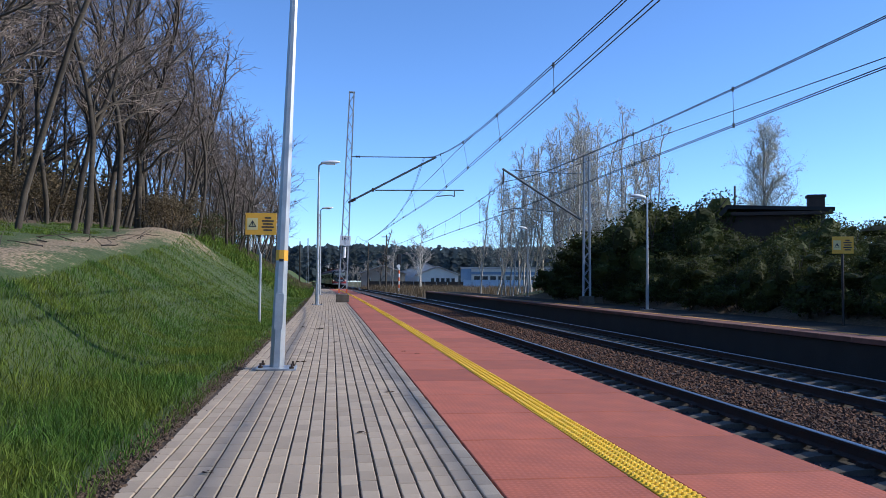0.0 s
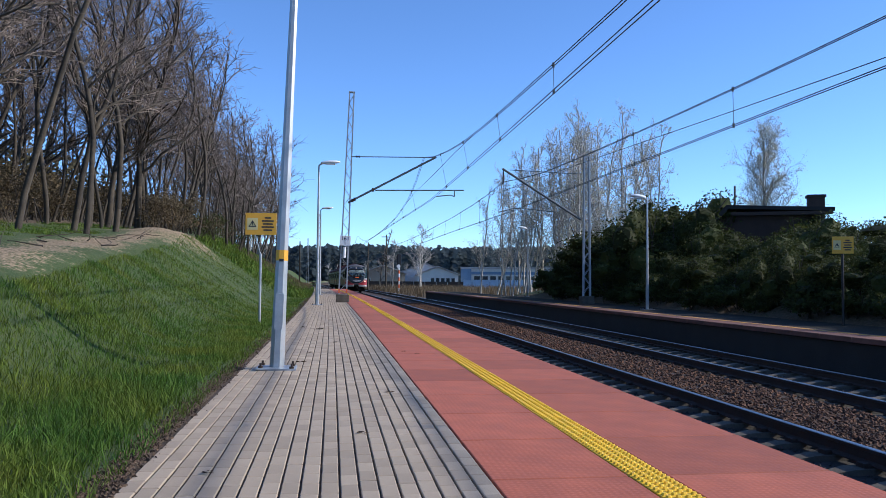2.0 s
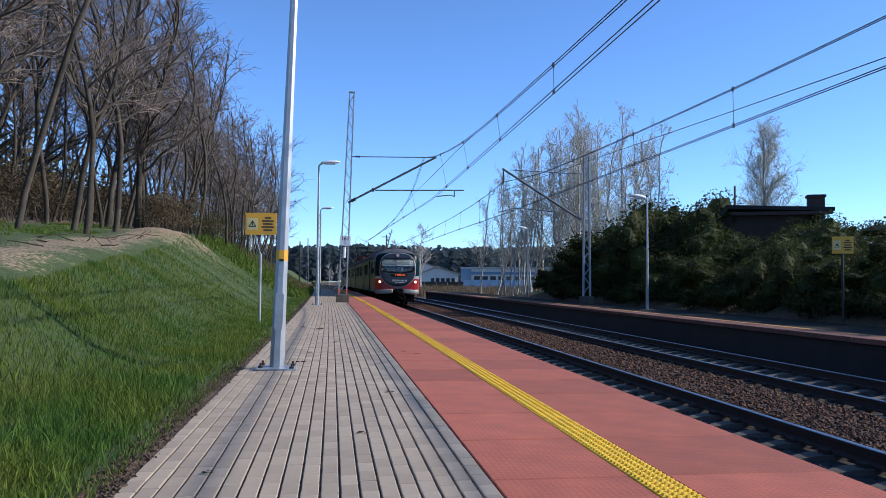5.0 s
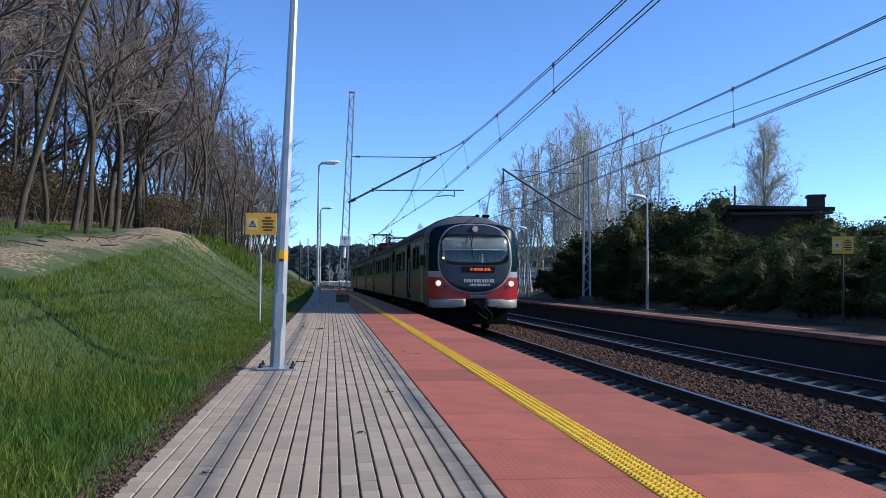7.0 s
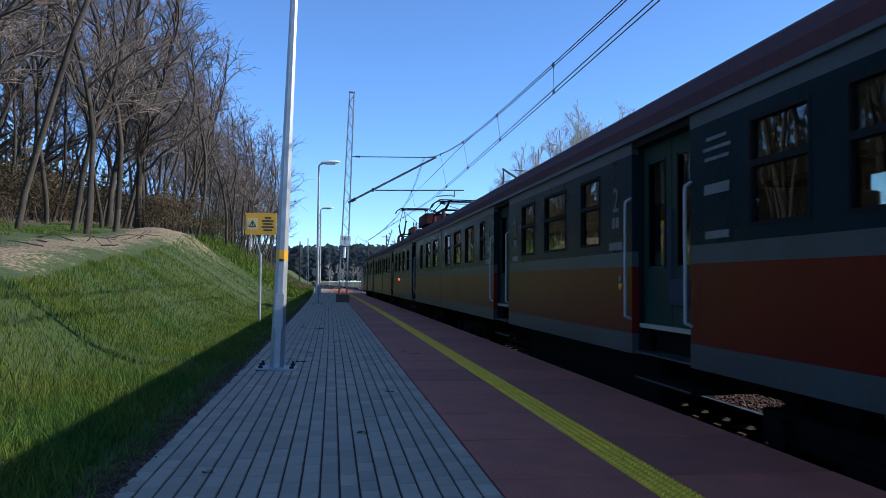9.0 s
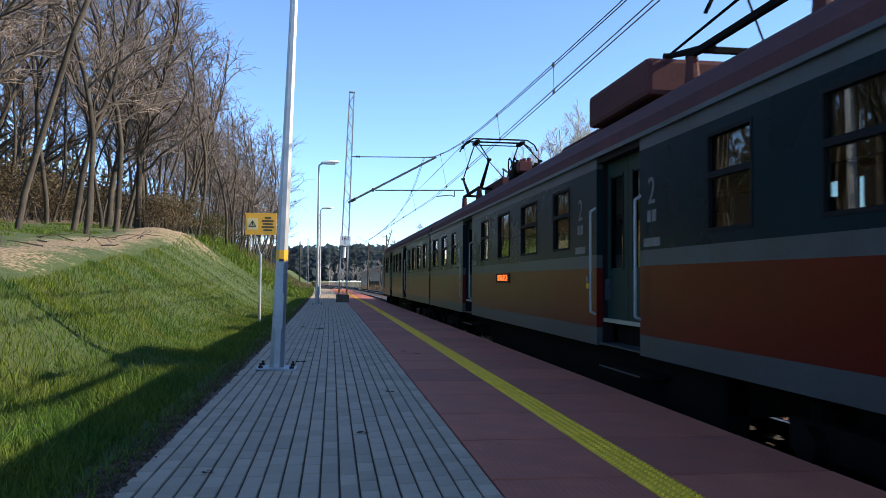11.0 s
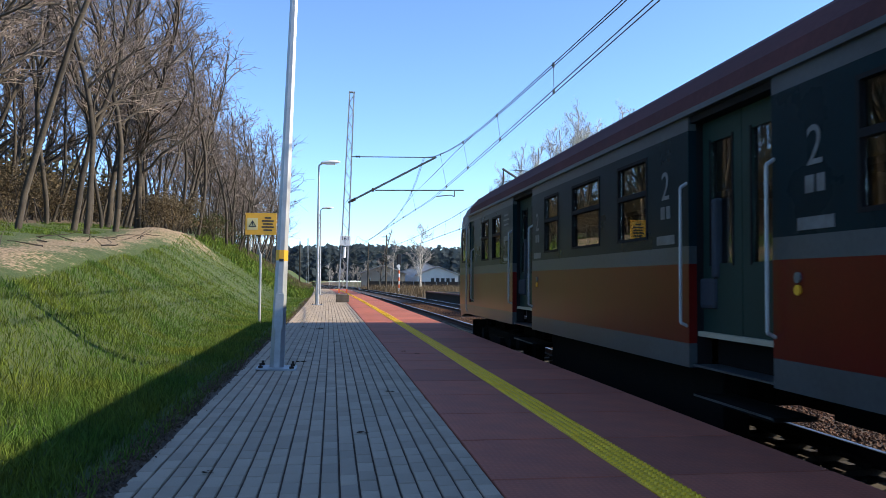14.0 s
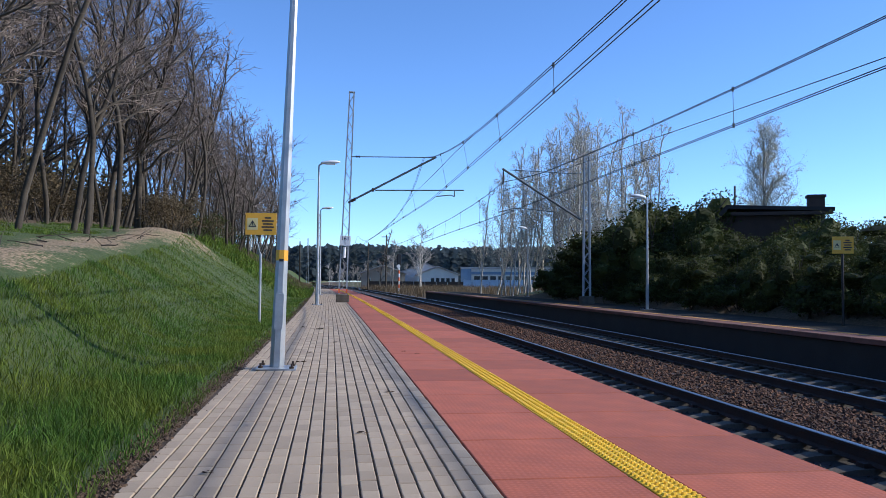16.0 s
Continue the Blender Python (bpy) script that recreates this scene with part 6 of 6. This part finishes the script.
def stones():
    """Loose ballast: small uneven stones over the bed, thickest between the tracks."""
    r = random.Random(12)
    v, f, dirty = [], [], []
    base = [(1, 0, 0), (-1, 0, 0), (0, 1, 0), (0, -1, 0), (0, 0, 1), (0, 0, -1)]
    tri = [(0, 2, 4), (2, 1, 4), (1, 3, 4), (3, 0, 4), (2, 0, 5), (1, 2, 5), (3, 1, 5), (0, 3, 5)]
    for i in range(25000):
        y = 4.5 * (62 / 4.5) ** r.random()
        u = r.random()
        a = r.uniform(5.2, 7.15) if u < 0.72 else r.uniform(3.7, 5.0) if u < 0.84 else r.uniform(7.4, 9.8)
        if min(abs(a - q) for q in (AXIS - 0.752, AXIS + 0.752, AXIS2 - 0.752, AXIS2 + 0.752)) < 0.09:
            continue
        heap = min(1.0, max(0.0, min(a - 5.15, 7.2 - a) / 0.2)) * 0.075
        z = -0.79 + heap + r.uniform(-0.005, 0.02)
        k = r.uniform(0.016, 0.034) * (1 + y / 45)
        q = Euler((r.uniform(0, 6), r.uniform(0, 6), r.uniform(0, 6))).to_matrix()
        o = len(v)
        x0 = bend(a, y)
        for b in base:
            p = q @ (Vector(b) * k * r.uniform(0.7, 1.3))
            v.append((x0 + p.x, y + p.y, z + p.z * 0.8))
        f += [(o + t[0], o + t[1], o + t[2]) for t in tri]
        dirty += [1 if a < 5.05 or 7.45 < a else 0] * 8
    me = bpy.data.meshes.new("ballast")
    me.from_pydata(v, [], f)
    me.materials.append(M_BALLAST)
    me.materials.append(M_OILY)
    me.polygons.foreach_set("material_index", dirty)
    return tagged(new("ballast", me), "rusty brown crushed stone ballast between the tracks", "ballast", kind="stuff")


stones()
part("oily_bed", profile_strip([(2.62, -0.79), (2.62, -0.78), (5.15, -0.78), (5.15, -0.79)], 0, -60, 120, 6), M_OILY, track_bed)
part("oily_bed", profile_strip([(7.2, -0.79), (7.2, -0.78), (9.8, -0.78), (9.8, -0.79)], 0, -60, 120, 6), M_OILY, track_bed)
part("ballast_shoulder", profile_strip([(5.15, -0.79), (5.38, -0.715), (6.98, -0.715), (7.2, -0.79)], 0, -40, 200, 5), M_BED, track_bed)

# red slabs in two rows, and the tactile tiles between them
inner = tidy(Shape().block(0.006, 0.727, 0.008, 0.992, -0.05, 0, 0.005).mesh("red_slab", M_RED))
outer = tidy(Shape().block(0.003, 0.93, 0.007, 0.993, -0.09, 0, 0.006).mesh("edge_slab", M_RED))
y = -8.0
while y < P1:
    for name, me, a in (("red_slab", inner, 0.803), ("edge_slab", outer, 1.733)):
        o = new(name, me)
        o.parent = platform
        o.matrix_basis = along(a, y, 0.001 * math.sin(y * 5 + a * 3))
    y += 1.0


def stud_grid(w, d, nx, ny, r, h, lift, n=6):
    s = Shape()
    s.block(0.001, w - 0.001, 0.001, d - 0.001, -0.05, lift, 0.003)
    for i in range(nx):
        for j in range(ny):
            x, y = w * (i + 0.5) / nx, d * (j + 0.5) / ny
            ring = [(x + k * math.cos(2 * math.pi * q / n), y + k * math.sin(2 * math.pi * q / n), z) for k, z in ((r, lift), (r * 0.62, lift + h)) for q in range(n)]
            s.add(ring, [(q, (q + 1) % n, (q + 1) % n + n, q + n) for q in range(n)] + [tuple(range(n, 2 * n))])
    return tidy(s.mesh("tactile_tile", M_YELLOW))


tile = stud_grid(0.196, 0.5, 4, 10, 0.0175, 0.012, 0.001)
y = 1.0
while y < 80:
    o = new("tactile_tile", tile)
    o.parent, o.matrix_basis = platform, along(1.534, y, 0)
    y += 0.5
part("tactile_strip", strip(1.535, 1.729, -0.05, 0.004, -20, 1.0), M_YELLOW, platform)
part("tactile_strip", strip(1.535, 1.729, -0.05, 0.004, 80, P1), M_YELLOW, platform)

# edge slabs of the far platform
o_edge = tidy(Shape().block(0.0, 0.95, 0.005, 0.995, -0.1, 0, 0.01).mesh("edge_slab", M_DIMSLAB))
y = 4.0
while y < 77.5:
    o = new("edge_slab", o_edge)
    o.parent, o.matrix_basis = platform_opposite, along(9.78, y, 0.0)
    y += 1.0

# grey pavers, lengthwise in rows, staggered from row to row
r = random.Random(77)
pv = tidy(Shape().block(0.0055, 0.0899, 0.003, 0.197, -0.06, 0, 0.004).mesh("paver", M_PAVER))
rest = Shape()
rows = 19
w = 0.0949
count = 0
for i in range(rows):
    y = -8.0 + r.uniform(0, 0.2)
    while y < P1:
        a = -1.0 + w * i
        z = r.uniform(-0.0025, 0.0015)
        at = along(a, y, z, r.uniform(-0.25, 0.25))
        if 3.5 < y < 6.9 and count < 300:
            o = new("paver", pv)
            o.parent, o.matrix_basis = platform, at
            count += 1
        else:
            rest.block(0.0055, w - 0.005, 0.003, 0.197, -0.06, 0, 0.004, at)
        y += 0.2
part("pavers", rest.mesh("pavers", M_PAVER), None, platform, kind="stuff")

# crumbled soil and dead leaves along the kerbless edge
r = random.Random(78)
crumbs = Shape()
for i in range(9000):
    y = 3.2 * (60 / 3.2) ** r.random()
    a = -1.1 + r.gauss(0, 0.05)
    if noise.noise((y * 0.9, 0, 2)) < -0.25 and r.random() < 0.7:
        continue
    z = max(0.0, rise(a, y)) + 0.002
    k = r.uniform(0.005, 0.018)
    p = Vector((bend(a, y), y, z))
    u = Vector((r.uniform(-1, 1), r.uniform(-1, 1), r.uniform(-0.2, 0.5))).normalized() * k
    v = aside(r, u.normalized(), math.pi / 2) * k * 0.7
    n = Vector((0, 0, k * 0.6))
    crumbs.add([p - u, p + v, p + u, p - v, p + n], [(0, 1, 4), (1, 2, 4), (2, 3, 4), (3, 0, 4)])
tagged(new("edge_litter", crumbs.mesh("edge_litter", M_SOIL)), "crumbled soil and dead leaves along the paving edge", "litter", kind="stuff")
for a, y, k in ((-0.36, 9.9, 0.05), (0.52, 7.2, 0.035), (-0.3, 11.2, 0.03), (1.15, 10.9, 0.03), (1.0, 11.3, 0.03), (0.2, 5.3, 0.03), (-0.62, 4.3, 0.03), (0.05, 13.0, 0.035), (-0.25, 16.5, 0.07), (-0.6, 17.2, 0.06)):
    s = Shape()
    for i in range(5):
        p = Vector((r.uniform(-k, k), r.uniform(-k, k), 0.004))
        s.add([p + Vector((-k * 0.6, 0, 0)), p + Vector((0, -k * 0.4, k * 0.25)), p + Vector((k * 0.6, 0, 0)), p + Vector((0, k * 0.4, 0))], [(0, 1, 2, 3)])
    o = new("dead_leaf", s.mesh("dead_leaf", M_SOIL))
    o.matrix_basis = along(a, y, 0.003)
    tagged(o, "curled dead brown leaf on the platform", "leaf", "leaves on the platform")


motions()
